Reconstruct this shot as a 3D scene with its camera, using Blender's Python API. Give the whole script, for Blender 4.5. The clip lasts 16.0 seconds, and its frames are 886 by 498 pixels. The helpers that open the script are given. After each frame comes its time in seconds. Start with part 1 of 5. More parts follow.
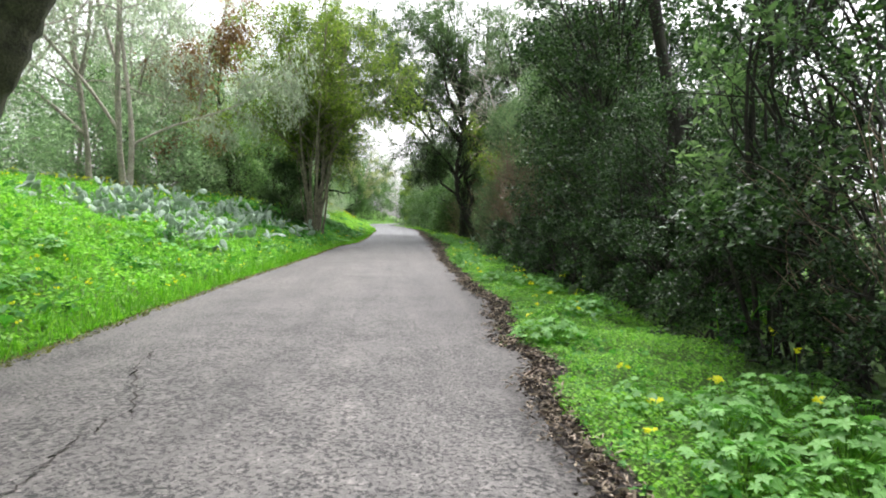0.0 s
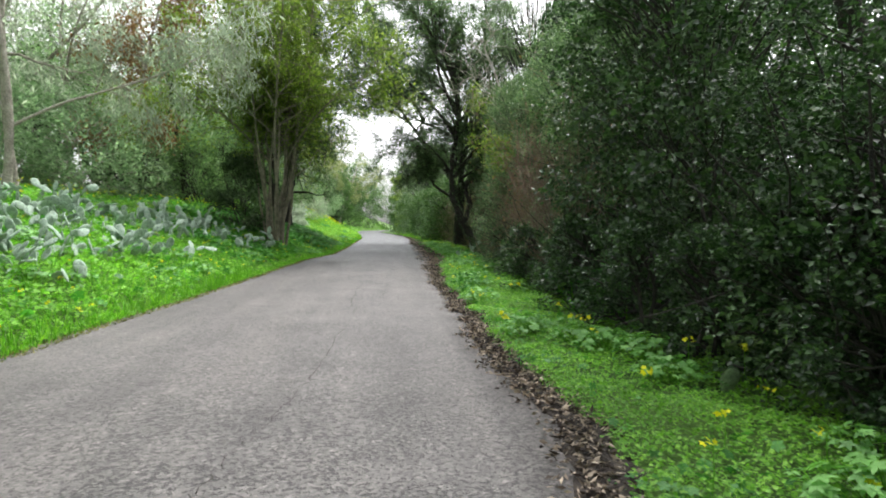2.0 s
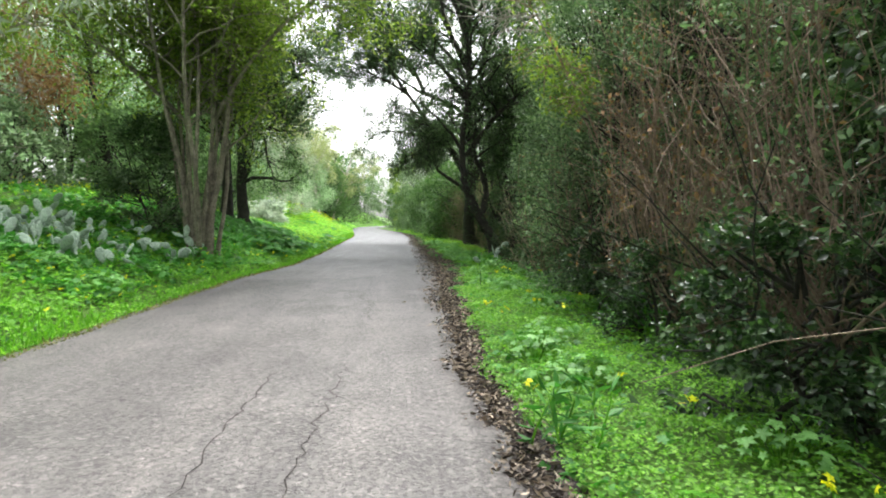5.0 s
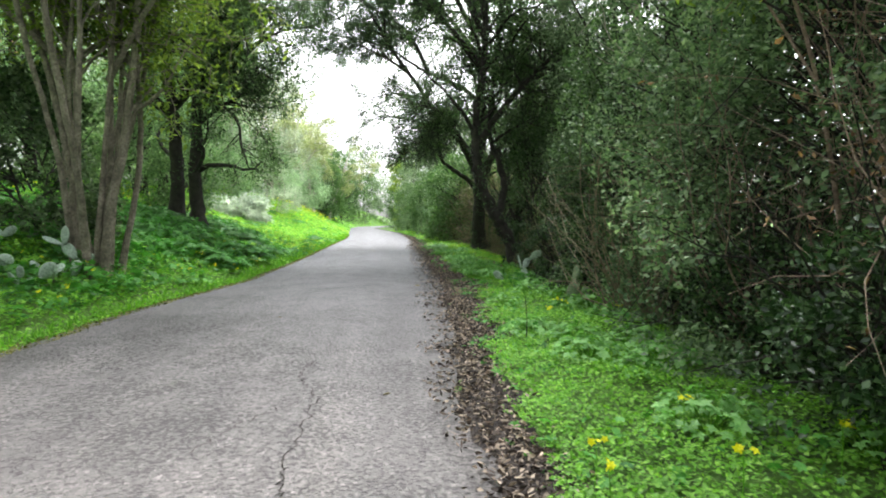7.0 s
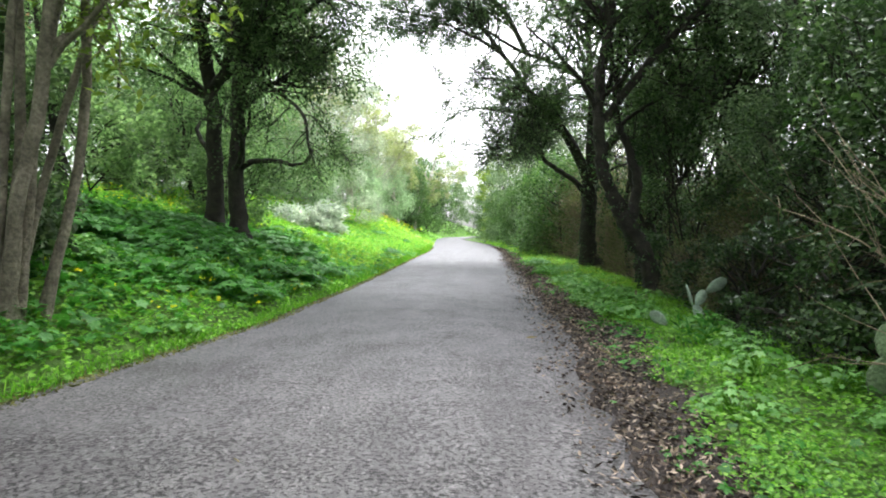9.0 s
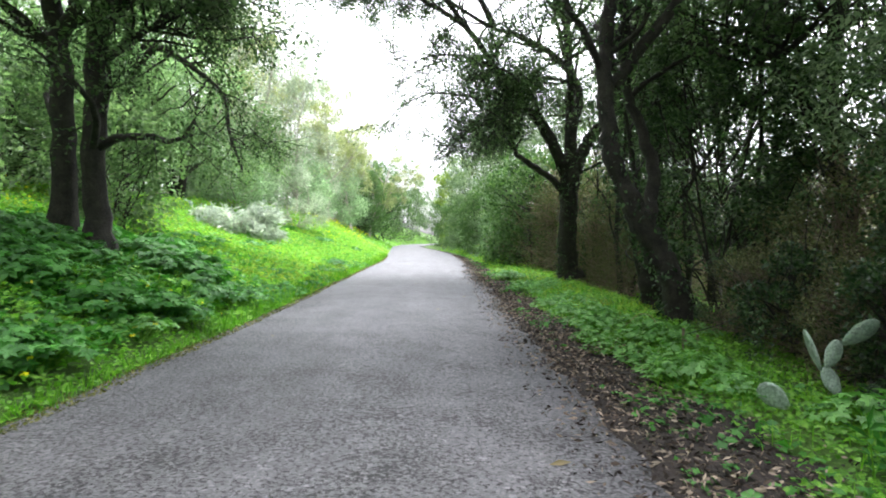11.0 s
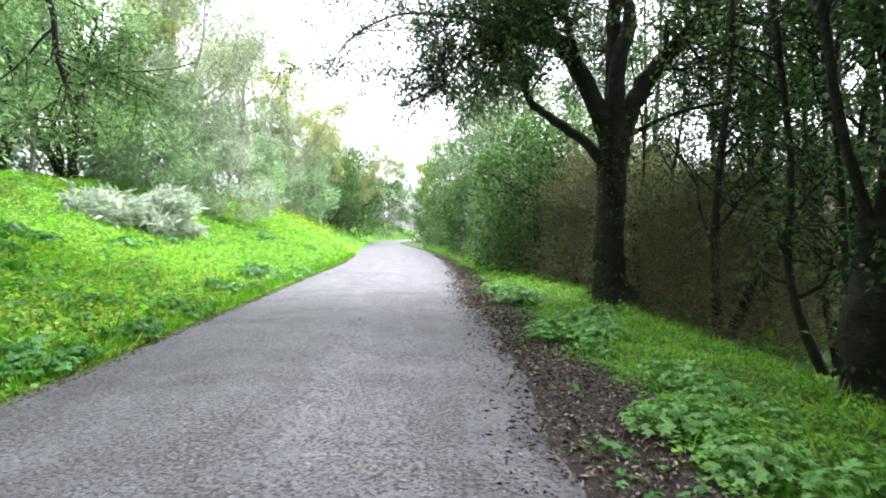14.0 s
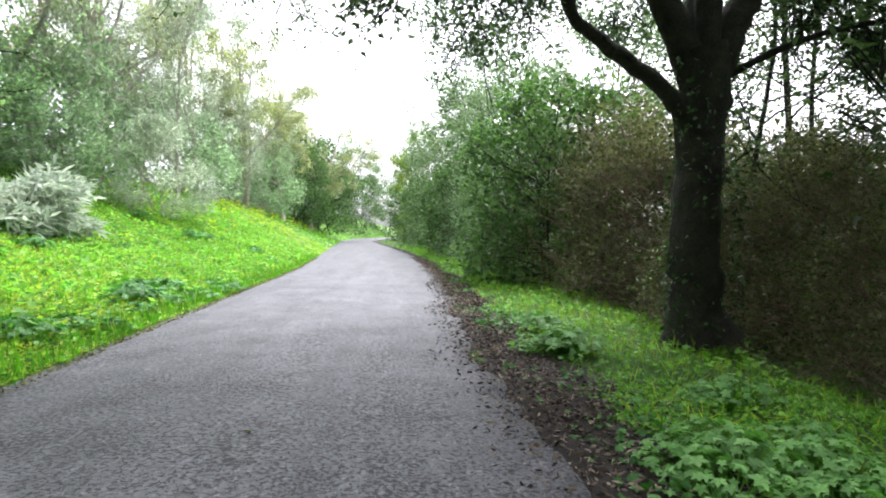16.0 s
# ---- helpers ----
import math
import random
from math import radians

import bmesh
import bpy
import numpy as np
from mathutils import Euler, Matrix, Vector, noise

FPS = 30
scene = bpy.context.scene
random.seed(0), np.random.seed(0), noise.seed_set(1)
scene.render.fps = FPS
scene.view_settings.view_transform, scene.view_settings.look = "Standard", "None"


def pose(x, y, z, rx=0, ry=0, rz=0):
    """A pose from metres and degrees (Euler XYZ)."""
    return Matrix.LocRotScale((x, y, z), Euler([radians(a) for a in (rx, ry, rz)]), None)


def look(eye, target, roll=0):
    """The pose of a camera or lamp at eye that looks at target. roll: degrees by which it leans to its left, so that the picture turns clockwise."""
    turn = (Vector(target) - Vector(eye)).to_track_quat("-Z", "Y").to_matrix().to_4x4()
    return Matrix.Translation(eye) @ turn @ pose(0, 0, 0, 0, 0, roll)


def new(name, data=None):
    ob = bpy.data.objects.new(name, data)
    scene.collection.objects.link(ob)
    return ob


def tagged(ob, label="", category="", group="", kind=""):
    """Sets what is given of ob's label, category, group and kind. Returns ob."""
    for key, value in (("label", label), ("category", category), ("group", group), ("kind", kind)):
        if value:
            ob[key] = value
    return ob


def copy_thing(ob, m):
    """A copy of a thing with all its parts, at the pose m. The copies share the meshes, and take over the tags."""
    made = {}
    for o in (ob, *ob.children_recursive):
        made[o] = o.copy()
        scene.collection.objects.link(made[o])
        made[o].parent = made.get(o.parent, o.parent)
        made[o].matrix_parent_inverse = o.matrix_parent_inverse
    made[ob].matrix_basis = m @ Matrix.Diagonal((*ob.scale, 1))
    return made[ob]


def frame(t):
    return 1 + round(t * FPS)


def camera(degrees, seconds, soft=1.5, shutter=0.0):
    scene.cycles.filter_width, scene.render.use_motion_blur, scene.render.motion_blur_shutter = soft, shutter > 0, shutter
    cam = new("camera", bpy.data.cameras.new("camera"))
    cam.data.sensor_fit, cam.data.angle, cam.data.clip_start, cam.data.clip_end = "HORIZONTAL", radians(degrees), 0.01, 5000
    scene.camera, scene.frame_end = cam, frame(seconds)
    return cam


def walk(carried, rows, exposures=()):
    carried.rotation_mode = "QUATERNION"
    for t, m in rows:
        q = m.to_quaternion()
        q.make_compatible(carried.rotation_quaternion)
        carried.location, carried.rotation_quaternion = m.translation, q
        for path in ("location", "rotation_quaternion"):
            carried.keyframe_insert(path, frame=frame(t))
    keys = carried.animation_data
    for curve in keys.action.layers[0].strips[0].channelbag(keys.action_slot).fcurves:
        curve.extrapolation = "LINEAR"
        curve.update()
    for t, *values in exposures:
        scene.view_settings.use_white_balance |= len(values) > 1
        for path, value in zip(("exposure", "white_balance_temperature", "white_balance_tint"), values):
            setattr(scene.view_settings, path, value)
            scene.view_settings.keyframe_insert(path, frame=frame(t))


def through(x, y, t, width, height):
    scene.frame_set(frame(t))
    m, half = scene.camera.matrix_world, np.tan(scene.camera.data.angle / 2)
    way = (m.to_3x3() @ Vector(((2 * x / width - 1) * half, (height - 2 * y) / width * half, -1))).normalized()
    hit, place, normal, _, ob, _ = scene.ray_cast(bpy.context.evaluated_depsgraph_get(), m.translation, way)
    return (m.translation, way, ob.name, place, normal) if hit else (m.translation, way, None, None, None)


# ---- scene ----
cam = camera(73.9, 16.0, soft=1.9)
# seconds, x, y, z, yaw, pitch, roll
PATH = [
    (0.0, 0.000, 0.000, 1.220, -4.33, -2.99, -0.85),
    (0.5, 0.120, 1.281, 1.211, -4.96, -2.84, -0.69),
    (1.0, 0.184, 2.514, 1.206, -5.14, -2.61, -0.55),
    (1.5, 0.274, 3.734, 1.199, -5.43, -2.48, -0.55),
    (2.0, 0.356, 4.929, 1.197, -5.07, -2.38, -0.39),
    (2.5, 0.428, 6.106, 1.203, -6.22, -2.47, -0.23),
    (3.0, 0.518, 7.274, 1.206, -5.94, -2.56, -0.11),
    (3.5, 0.565, 8.494, 1.203, -5.65, -2.74, 0.02),
    (4.0, 0.626, 9.685, 1.194, -4.89, -2.80, 0.18),
    (4.5, 0.656, 10.849, 1.191, -4.65, -2.83, 0.36),
    (5.0, 0.703, 11.985, 1.194, -4.95, -2.89, 0.31),
    (5.5, 0.759, 13.099, 1.198, -5.44, -2.95, 0.19),
    (6.0, 0.819, 14.195, 1.203, -5.80, -2.98, 0.06),
    (6.5, 0.875, 15.278, 1.205, -5.69, -2.97, -0.03),
    (7.0, 0.919, 16.352, 1.205, -4.79, -2.90, -0.08),
    (7.5, 0.945, 17.421, 1.196, -2.76, -2.73, -0.07),
    (8.0, 0.909, 18.462, 1.186, -0.62, -2.48, 0.07),
    (8.5, 0.850, 19.602, 1.185, 2.31, -2.18, 0.15),
    (9.0, 0.791, 20.588, 1.189, 3.62, -1.88, 0.12),
    (9.5, 0.741, 21.477, 1.192, 3.66, -1.60, 0.07),
    (10.0, 0.706, 22.326, 1.191, 2.75, -1.39, 0.03),
    (10.5, 0.695, 23.191, 1.184, 1.26, -1.25, 0.04),
    (11.0, 0.716, 24.129, 1.178, -0.47, -1.21, 0.12),
    (11.5, 0.775, 25.197, 1.184, -2.10, -1.30, 0.26),
    (12.0, 0.851, 26.314, 1.189, -1.97, -1.38, 0.11),
    (12.5, 0.902, 27.444, 1.197, -3.30, -1.48, -0.04),
    (13.0, 0.977, 28.503, 1.203, -3.76, -1.53, -0.11),
    (13.5, 1.000, 29.559, 1.205, -2.62, -1.62, -0.14),
    (14.0, 1.020, 30.645, 1.202, -1.93, -1.66, -0.16),
    (14.5, 0.994, 31.779, 1.204, -2.55, -1.70, -0.13),
    (15.0, 1.019, 32.881, 1.208, -2.99, -1.75, -0.11),
    (15.5, 1.040, 33.989, 1.214, -2.66, -1.80, -0.15),
    (16.0, 1.061, 35.088, 1.221, -4.25, -1.92, -0.20),
]
walk(cam, [(t, pose(x, y, z, 90 + pitch, roll, yaw)) for t, x, y, z, yaw, pitch, roll in PATH],
     exposures=[(0.0, 1.57, 6450, 12.0), (1.5, 1.44, 6450, 10.5), (3.5, 1.63, 6500, 9.0), (4.5, 1.87, 6500, 9.0), (7.0, 2.06, 6400, 11.0),
                (8.5, 2.1, 6350, 12.5), (11.0, 2.16, 6200, 14.0), (13.5, 2.23, 6150, 15.5), (16.0, 1.91, 6200, 16.0)])

# ---- overcast daylight ----
world = bpy.data.worlds.new("overcast_sky")
scene.world = world
world.use_nodes = True
wn, wl = world.node_tree.nodes, world.node_tree.links
sky = wn.new("ShaderNodeTexSky")
sky.sky_type = "NISHITA"
sky.sun_disc = False
sky.sun_elevation, sky.sun_rotation = radians(62), radians(30)
sky.dust_density = 4.0
grey = wn.new("ShaderNodeHueSaturation")
grey.inputs["Saturation"].default_value = 0.10
wl.new(sky.outputs[0], grey.inputs["Color"])
wl.new(grey.outputs[0], wn["Background"].inputs["Color"])
wn["Background"].inputs["Strength"].default_value = 0.15

sun = new("sun", bpy.data.lights.new("sun", "SUN"))
sun.data.energy, sun.data.angle, sun.data.color = 1.2, radians(40), (1.0, 0.985, 0.95)
sun.matrix_world = look((8, 26, 30), (0, 12, 0))


# ---- materials ----
def material(name, rough=0.8):
    m = bpy.data.materials.new(name)
    m.use_nodes = True
    b = m.node_tree.nodes["Principled BSDF"]
    b.inputs["Roughness"].default_value = rough
    return m, m.node_tree.nodes, m.node_tree.links, b


def ramp(n, stops):
    r = n.new("ShaderNodeValToRGB")
    e = r.color_ramp.elements
    while len(e) < len(stops):
        e.new(0.5)
    for el, (p, c) in zip(e, stops):
        el.position, el.color = p, (*c, 1)
    return r


def texture(n, l, scale, detail=4, kind="ShaderNodeTexNoise", coord="Object", rough=0.6):
    t, c = n.new(kind), n.new("ShaderNodeTexCoord")
    t.inputs["Scale"].default_value = scale
    if kind == "ShaderNodeTexNoise":
        t.inputs["Detail"].default_value, t.inputs["Roughness"].default_value = detail, rough
    l.new(c.outputs[coord], t.inputs["Vector"])
    return t


def mix(n, l, a, b, f, how="MIX"):
    m = n.new("ShaderNodeMix")
    m.data_type, m.blend_type = "RGBA", how
    for s, v in ((m.inputs[0], f), (m.inputs[6], a), (m.inputs[7], b)):
        if hasattr(v, "links"):
            l.new(v, s)
        else:
            s.default_value = v if isinstance(v, float) else (*v, 1)
    return m.outputs[2]


def bump(n, l, b, height, strength, distance):
    k = n.new("ShaderNodeBump")
    k.inputs["Strength"].default_value, k.inputs["Distance"].default_value = strength, distance
    l.new(height, k.inputs["Height"])
    l.new(k.outputs[0], b.inputs["Normal"])


def leaf_material(name, dark, mid, light, through=0.35, rough=0.45, patch=0.6, glow=(1.15, 1.3, 0.55), gloss=0.35):
    """Foliage: each leaf takes its own shade, drifting from branch to branch, and lets some light through."""
    m, n, l, b = material(name, rough)
    g = n.new("ShaderNodeNewGeometry")
    r = ramp(n, [(0.0, dark), (0.5, mid), (1.0, light)])
    l.new(g.outputs["Random Per Island"], r.inputs[0])
    t = texture(n, l, patch, 3)
    v = ramp(n, [(0.3, (0.68, 0.71, 0.66)), (0.7, (1.22, 1.18, 1.1))])
    l.new(t.outputs[0], v.inputs[0])
    c = mix(n, l, r.outputs[0], v.outputs[0], 1.0, "MULTIPLY")
    l.new(c, b.inputs["Base Color"])
    tr = n.new("ShaderNodeBsdfTranslucent")
    l.new(mix(n, l, c, glow, 1.0, "MULTIPLY"), tr.inputs[0])
    b.inputs["Specular IOR Level"].default_value = gloss
    s = n.new("ShaderNodeMixShader")
    s.inputs[0].default_value = through
    l.new(b.outputs[0], s.inputs[1])
    l.new(tr.outputs[0], s.inputs[2])
    l.new(s.outputs[0], n["Material Output"].inputs[0])
    return m


def bark_material(name, dark, light, scale=6.0):
    m, n, l, b = material(name, 0.9)
    t = texture(n, l, scale, 6)
    t2 = texture(n, l, scale * 6, 4)
    r = ramp(n, [(0.3, dark), (0.7, light)])
    l.new(t.outputs[0], r.inputs[0])
    r2 = ramp(n, [(0.35, (0.6, 0.6, 0.6)), (0.65, (1.15, 1.15, 1.15))])
    l.new(t2.outputs[0], r2.inputs[0])
    l.new(mix(n, l, r.outputs[0], r2.outputs[0], 1.0, "MULTIPLY"), b.inputs["Base Color"])
    bump(n, l, b, t2.outputs[0], 0.9, 0.03)
    return m


def asphalt_material():
    """Stone chips with dark slits between them where the binder has worn out, patchy wear, fine cracks."""
    m, n, l, b = material("worn_asphalt", 0.6)
    co = n.new("ShaderNodeTexCoord")

    def warped(scale, amount):
        w = texture(n, l, scale, 3)
        a = n.new("ShaderNodeVectorMath")
        a.operation = "MULTIPLY_ADD"
        l.new(w.outputs["Color"], a.inputs[0])
        a.inputs[1].default_value = (amount, amount, amount)
        l.new(co.outputs["Object"], a.inputs[2])
        return a.outputs[0]

    vec = warped(16.0, 0.09)
    chip = texture(n, l, 46, kind="ShaderNodeTexVoronoi")
    l.new(vec, chip.inputs["Vector"])
    r = ramp(n, [(0.0, (0.062, 0.062, 0.062)), (0.4, (0.098, 0.098, 0.096)), (0.8, (0.14, 0.139, 0.136)), (1.0, (0.25, 0.247, 0.24))])
    l.new(chip.outputs["Color"], r.inputs[0])
    # pits where the binder has broken out, of uneven size and crowded in drifts
    pit = texture(n, l, 38, 5, rough=0.62)
    drift = texture(n, l, 1.6, 4, rough=0.6)
    rd = ramp(n, [(0.3, (0.11, 0.11, 0.11)), (0.7, (0.0, 0.0, 0.0))])
    l.new(drift.outputs[0], rd.inputs[0])
    pitted = mix(n, l, pit.outputs[0], rd.outputs[0], 1.0, "ADD")
    gap = ramp(n, [(0.45, (0.05, 0.05, 0.055)), (0.50, (0.32, 0.32, 0.325)), (0.545, (1.0, 1.0, 1.0))])
    l.new(pitted, gap.inputs[0])
    # one stretch of the lane is worn smoother than the rest
    sep = n.new("ShaderNodeSeparateXYZ")
    l.new(co.outputs["Object"], sep.inputs[0])
    stretch = n.new("ShaderNodeMapRange")
    stretch.inputs["From Max"].default_value = 40.0
    l.new(sep.outputs["Y"], stretch.inputs["Value"])
    rs = ramp(n, [(0.14, (1, 1, 1)), (0.25, (0.42, 0.42, 0.42)), (0.42, (0.45, 0.45, 0.45)), (0.55, (1.0, 1.0, 1.0))])
    l.new(stretch.outputs[0], rs.inputs[0])
    c = mix(n, l, r.outputs[0], mix(n, l, r.outputs[0], gap.outputs[0], 1.0, "MULTIPLY"), rs.outputs[0])
    fine = texture(n, l, 120, 3, rough=0.7)
    rf = ramp(n, [(0.35, (0.7, 0.7, 0.7)), (0.65, (1.3, 1.29, 1.28))])
    l.new(fine.outputs[0], rf.inputs[0])
    c = mix(n, l, c, rf.outputs[0], 1.0, "MULTIPLY")
    big = texture(n, l, 0.5, 6, rough=0.65)
    rb = ramp(n, [(0.3, (0.74, 0.73, 0.74)), (0.5, (1.0, 1.0, 1.0)), (0.72, (1.2, 1.19, 1.18))])
    l.new(big.outputs[0], rb.inputs[0])
    c = mix(n, l, c, rb.outputs[0], 1.0, "MULTIPLY")
    # wheel paths and drips drawn out along the lane
    runs = n.new("ShaderNodeMapping")
    runs.inputs["Scale"].default_value = (2.6, 0.16, 1.0)
    l.new(co.outputs["Object"], runs.inputs["Vector"])
    streak = texture(n, l, 1.0, 5, rough=0.6)
    l.new(runs.outputs[0], streak.inputs["Vector"])
    rk = ramp(n, [(0.3, (0.74, 0.73, 0.74)), (0.5, (0.98, 0.98, 0.98)), (0.7, (1.2, 1.19, 1.17))])
    l.new(streak.outputs[0], rk.inputs[0])
    c = mix(n, l, c, rk.outputs[0], 1.0, "MULTIPLY")
    # warm tone on the first stretch, bluer grey farther along
    along = n.new("ShaderNodeMapRange")
    along.inputs["From Min"].default_value, along.inputs["From Max"].default_value = 18.0, 30.0
    l.new(sep.outputs["Y"], along.inputs["Value"])
    tone = ramp(n, [(0.0, (0.985, 0.915, 0.905)), (1.0, (0.97, 1.0, 1.13))])
    l.new(along.outputs[0], tone.inputs[0])
    c = mix(n, l, c, tone.outputs[0], 1.0, "MULTIPLY")
    # fine branching cracks
    crack = texture(n, l, 1.1, kind="ShaderNodeTexVoronoi")
    crack.feature = "DISTANCE_TO_EDGE"
    l.new(warped(5.0, 0.35), crack.inputs["Vector"])
    rc = ramp(n, [(0.0, (0.35, 0.34, 0.34)), (0.011, (1, 1, 1))])
    l.new(crack.outputs["Distance"], rc.inputs[0])
    where = texture(n, l, 0.3, 2)
    rz = ramp(n, [(0.5, (0, 0, 0)), (0.62, (1, 1, 1))])
    l.new(where.outputs[0], rz.inputs[0])
    l.new(mix(n, l, c, mix(n, l, c, rc.outputs[0], 1.0, "MULTIPLY"), rz.outputs[0]), b.inputs["Base Color"])
    b.inputs["Specular IOR Level"].default_value = 0.5
    bump(n, l, b, gap.outputs[0], 0.6, 0.006)
    return m


def soil_material():
    m, n, l, b = material("dark_damp_soil", 0.95)
    t = texture(n, l, 9, 8, rough=0.7)
    r = ramp(n, [(0.3, (0.010, 0.007, 0.006)), (0.55, (0.026, 0.019, 0.015)), (0.75, (0.06, 0.045, 0.035))])
    l.new(t.outputs[0], r.inputs[0])
    l.new(r.outputs[0], b.inputs["Base Color"])
    t2 = texture(n, l, 50, 4)
    bump(n, l, b, t2.outputs[0], 1.0, 0.02)
    return m


def ground_material():
    m, n, l, b = material("grassy_earth", 0.95)
    t = texture(n, l, 14, 8, rough=0.75)
    r = ramp(n, [(0.3, (0.035, 0.07, 0.014)), (0.5, (0.08, 0.17, 0.026)), (0.75, (0.15, 0.29, 0.045))])
    l.new(t.outputs[0], r.inputs[0])
    big = texture(n, l, 0.4, 4)
    rb = ramp(n, [(0.35, (0.7, 0.75, 0.7)), (0.65, (1.2, 1.15, 1.0))])
    l.new(big.outputs[0], rb.inputs[0])
    l.new(mix(n, l, r.outputs[0], rb.outputs[0], 1.0, "MULTIPLY"), b.inputs["Base Color"])
    bump(n, l, b, t.outputs[0], 1.0, 0.05)
    return m


ASPHALT, SOIL, GROUND = asphalt_material(), soil_material(), ground_material()
CLOVER = leaf_material("clover_leaves", (0.105, 0.26, 0.034), (0.18, 0.42, 0.056), (0.29, 0.56, 0.09), 0.45, 0.5, 0.9, (1.05, 1.3, 0.5))
MALLOW = leaf_material("mallow_leaves", (0.04, 0.15, 0.03), (0.075, 0.26, 0.05), (0.13, 0.36, 0.085), 0.4, 0.5, 1.0, (1.0, 1.3, 0.6))
PALE_MALLOW = leaf_material("pale_mallow_leaves", (0.11, 0.27, 0.07), (0.18, 0.41, 0.11), (0.27, 0.55, 0.175), 0.35, 0.5, 0.8, (1.0, 1.3, 0.6))
GRASS = leaf_material("grass_blades", (0.07, 0.22, 0.012), (0.14, 0.38, 0.025), (0.25, 0.48, 0.06), 0.45, 0.5, 0.7, (1.0, 1.3, 0.5))
PETAL = leaf_material("yellow_petals", (0.66, 0.68, 0.008), (0.76, 0.79, 0.012), (0.84, 0.86, 0.03), 0.4, 0.6, 2.0, (1, 1, 0.8))
# near-black and pale stops stand for shaded hollows and lit leaves
DARK_LEAF = leaf_material("dark_evergreen_leaves", (0.011, 0.03, 0.010), (0.029, 0.071, 0.025), (0.108, 0.185, 0.08), 0.3, 0.34, 0.7, (1.0, 1.3, 0.6), 0.5)
# lighter copy of the same evergreen leaf, for bushes in less shade
EVERGREEN_LEAF = leaf_material("evergreen_hedge_leaves", (0.02, 0.046, 0.017), (0.055, 0.112, 0.044), (0.165, 0.25, 0.12), 0.3, 0.38, 0.7, (1.0, 1.3, 0.6), 0.45)
HEDGE_LEAF = leaf_material("grey_hedge_leaves", (0.07, 0.125, 0.065), (0.15, 0.235, 0.13), (0.29, 0.38, 0.24), 0.35, 0.5, 0.6, (1.0, 1.25, 0.7), 0.35)
OAK_LEAF = leaf_material("holm_oak_leaves", (0.04, 0.07, 0.037), (0.082, 0.13, 0.072), (0.16, 0.215, 0.135), 0.42, 0.6, 0.5, (1.0, 1.3, 0.6), 0.25)
# grey-green lightened beyond the leaf's own tone to carry haze over the wood
GREY_LEAF = leaf_material("grey_green_leaves", (0.16, 0.235, 0.155), (0.27, 0.36, 0.245), (0.40, 0.50, 0.36), 0.55, 0.6, 0.5, (1.05, 1.3, 0.9), 0.25)
OLIVE_LEAF = leaf_material("yellow_green_leaves", (0.09, 0.145, 0.03), (0.175, 0.25, 0.052), (0.31, 0.39, 0.105), 0.5, 0.55, 0.6, (1.05, 1.25, 0.6), 0.25)
# pale gum leaves, part of the paleness being haze put into the colour
GUM_LEAF = leaf_material("eucalyptus_leaves", (0.26, 0.31, 0.24), (0.40, 0.46, 0.37), (0.55, 0.61, 0.51), 0.6, 0.6, 0.4, (1.05, 1.15, 1.0), 0.25)
# green greyed and lightened, so the wood's haze sits in the leaf colour
HAZY_GREEN_LEAF = leaf_material("hazy_green_leaves", (0.15, 0.235, 0.135), (0.24, 0.345, 0.21), (0.36, 0.46, 0.32), 0.55, 0.55, 0.5, (1.0, 1.3, 0.75), 0.25)
# oak leaves made paler, with the hazy glow over the left trees in them
HAZED_OAK_LEAF = leaf_material("hazed_oak_leaves", (0.09, 0.15, 0.08), (0.17, 0.25, 0.135), (0.29, 0.38, 0.235), 0.5, 0.6, 0.5, (1.0, 1.3, 0.7), 0.25)
# yellow-green of the meadow, its brightness also holding the sunlight on the bank
MEADOW = leaf_material("meadow_grass", (0.29, 0.39, 0.05), (0.40, 0.52, 0.08), (0.50, 0.60, 0.12), 0.5, 0.6, 0.5, (1.1, 1.25, 0.5))
THICKET_LEAF = leaf_material("brownish_thicket_leaves", (0.07, 0.085, 0.036), (0.14, 0.16, 0.075), (0.25, 0.275, 0.145), 0.3, 0.6, 0.8, (1.1, 1.1, 0.7), 0.25)
BUSH_LEAF = leaf_material("mid_green_leaves", (0.045, 0.095, 0.035), (0.09, 0.17, 0.065), (0.17, 0.265, 0.12), 0.4, 0.5, 0.6, (1.0, 1.3, 0.6), 0.3)
SAGE_LEAF = leaf_material("sage_green_leaves", (0.09, 0.14, 0.085), (0.165, 0.23, 0.14), (0.27, 0.34, 0.23), 0.45, 0.6, 0.5, (1.05, 1.25, 0.85), 0.25)
# bank leaves lightened so that their colour carries the bright light on the bank
LIT_BANK_GREEN = leaf_material("lit_bank_greens", (0.13, 0.33, 0.045), (0.22, 0.49, 0.075), (0.34, 0.62, 0.125), 0.5, 0.55, 0.7, (1.05, 1.3, 0.6))
TAN_GUM_LEAF = leaf_material("olive_eucalyptus_leaves", (0.20, 0.235, 0.12), (0.31, 0.355, 0.195), (0.45, 0.495, 0.30), 0.55, 0.6, 0.5, (1.1, 1.15, 0.8), 0.25)
RUST_LEAF = leaf_material("withered_leaves", (0.16, 0.09, 0.055), (0.27, 0.155, 0.10), (0.38, 0.25, 0.16), 0.3, 0.8, 0.6)
SILVER_LEAF = leaf_material("silvery_leaves", (0.32, 0.40, 0.34), (0.48, 0.57, 0.50), (0.64, 0.71, 0.64), 0.45, 0.6, 1.0, (1.0, 1.0, 0.9))
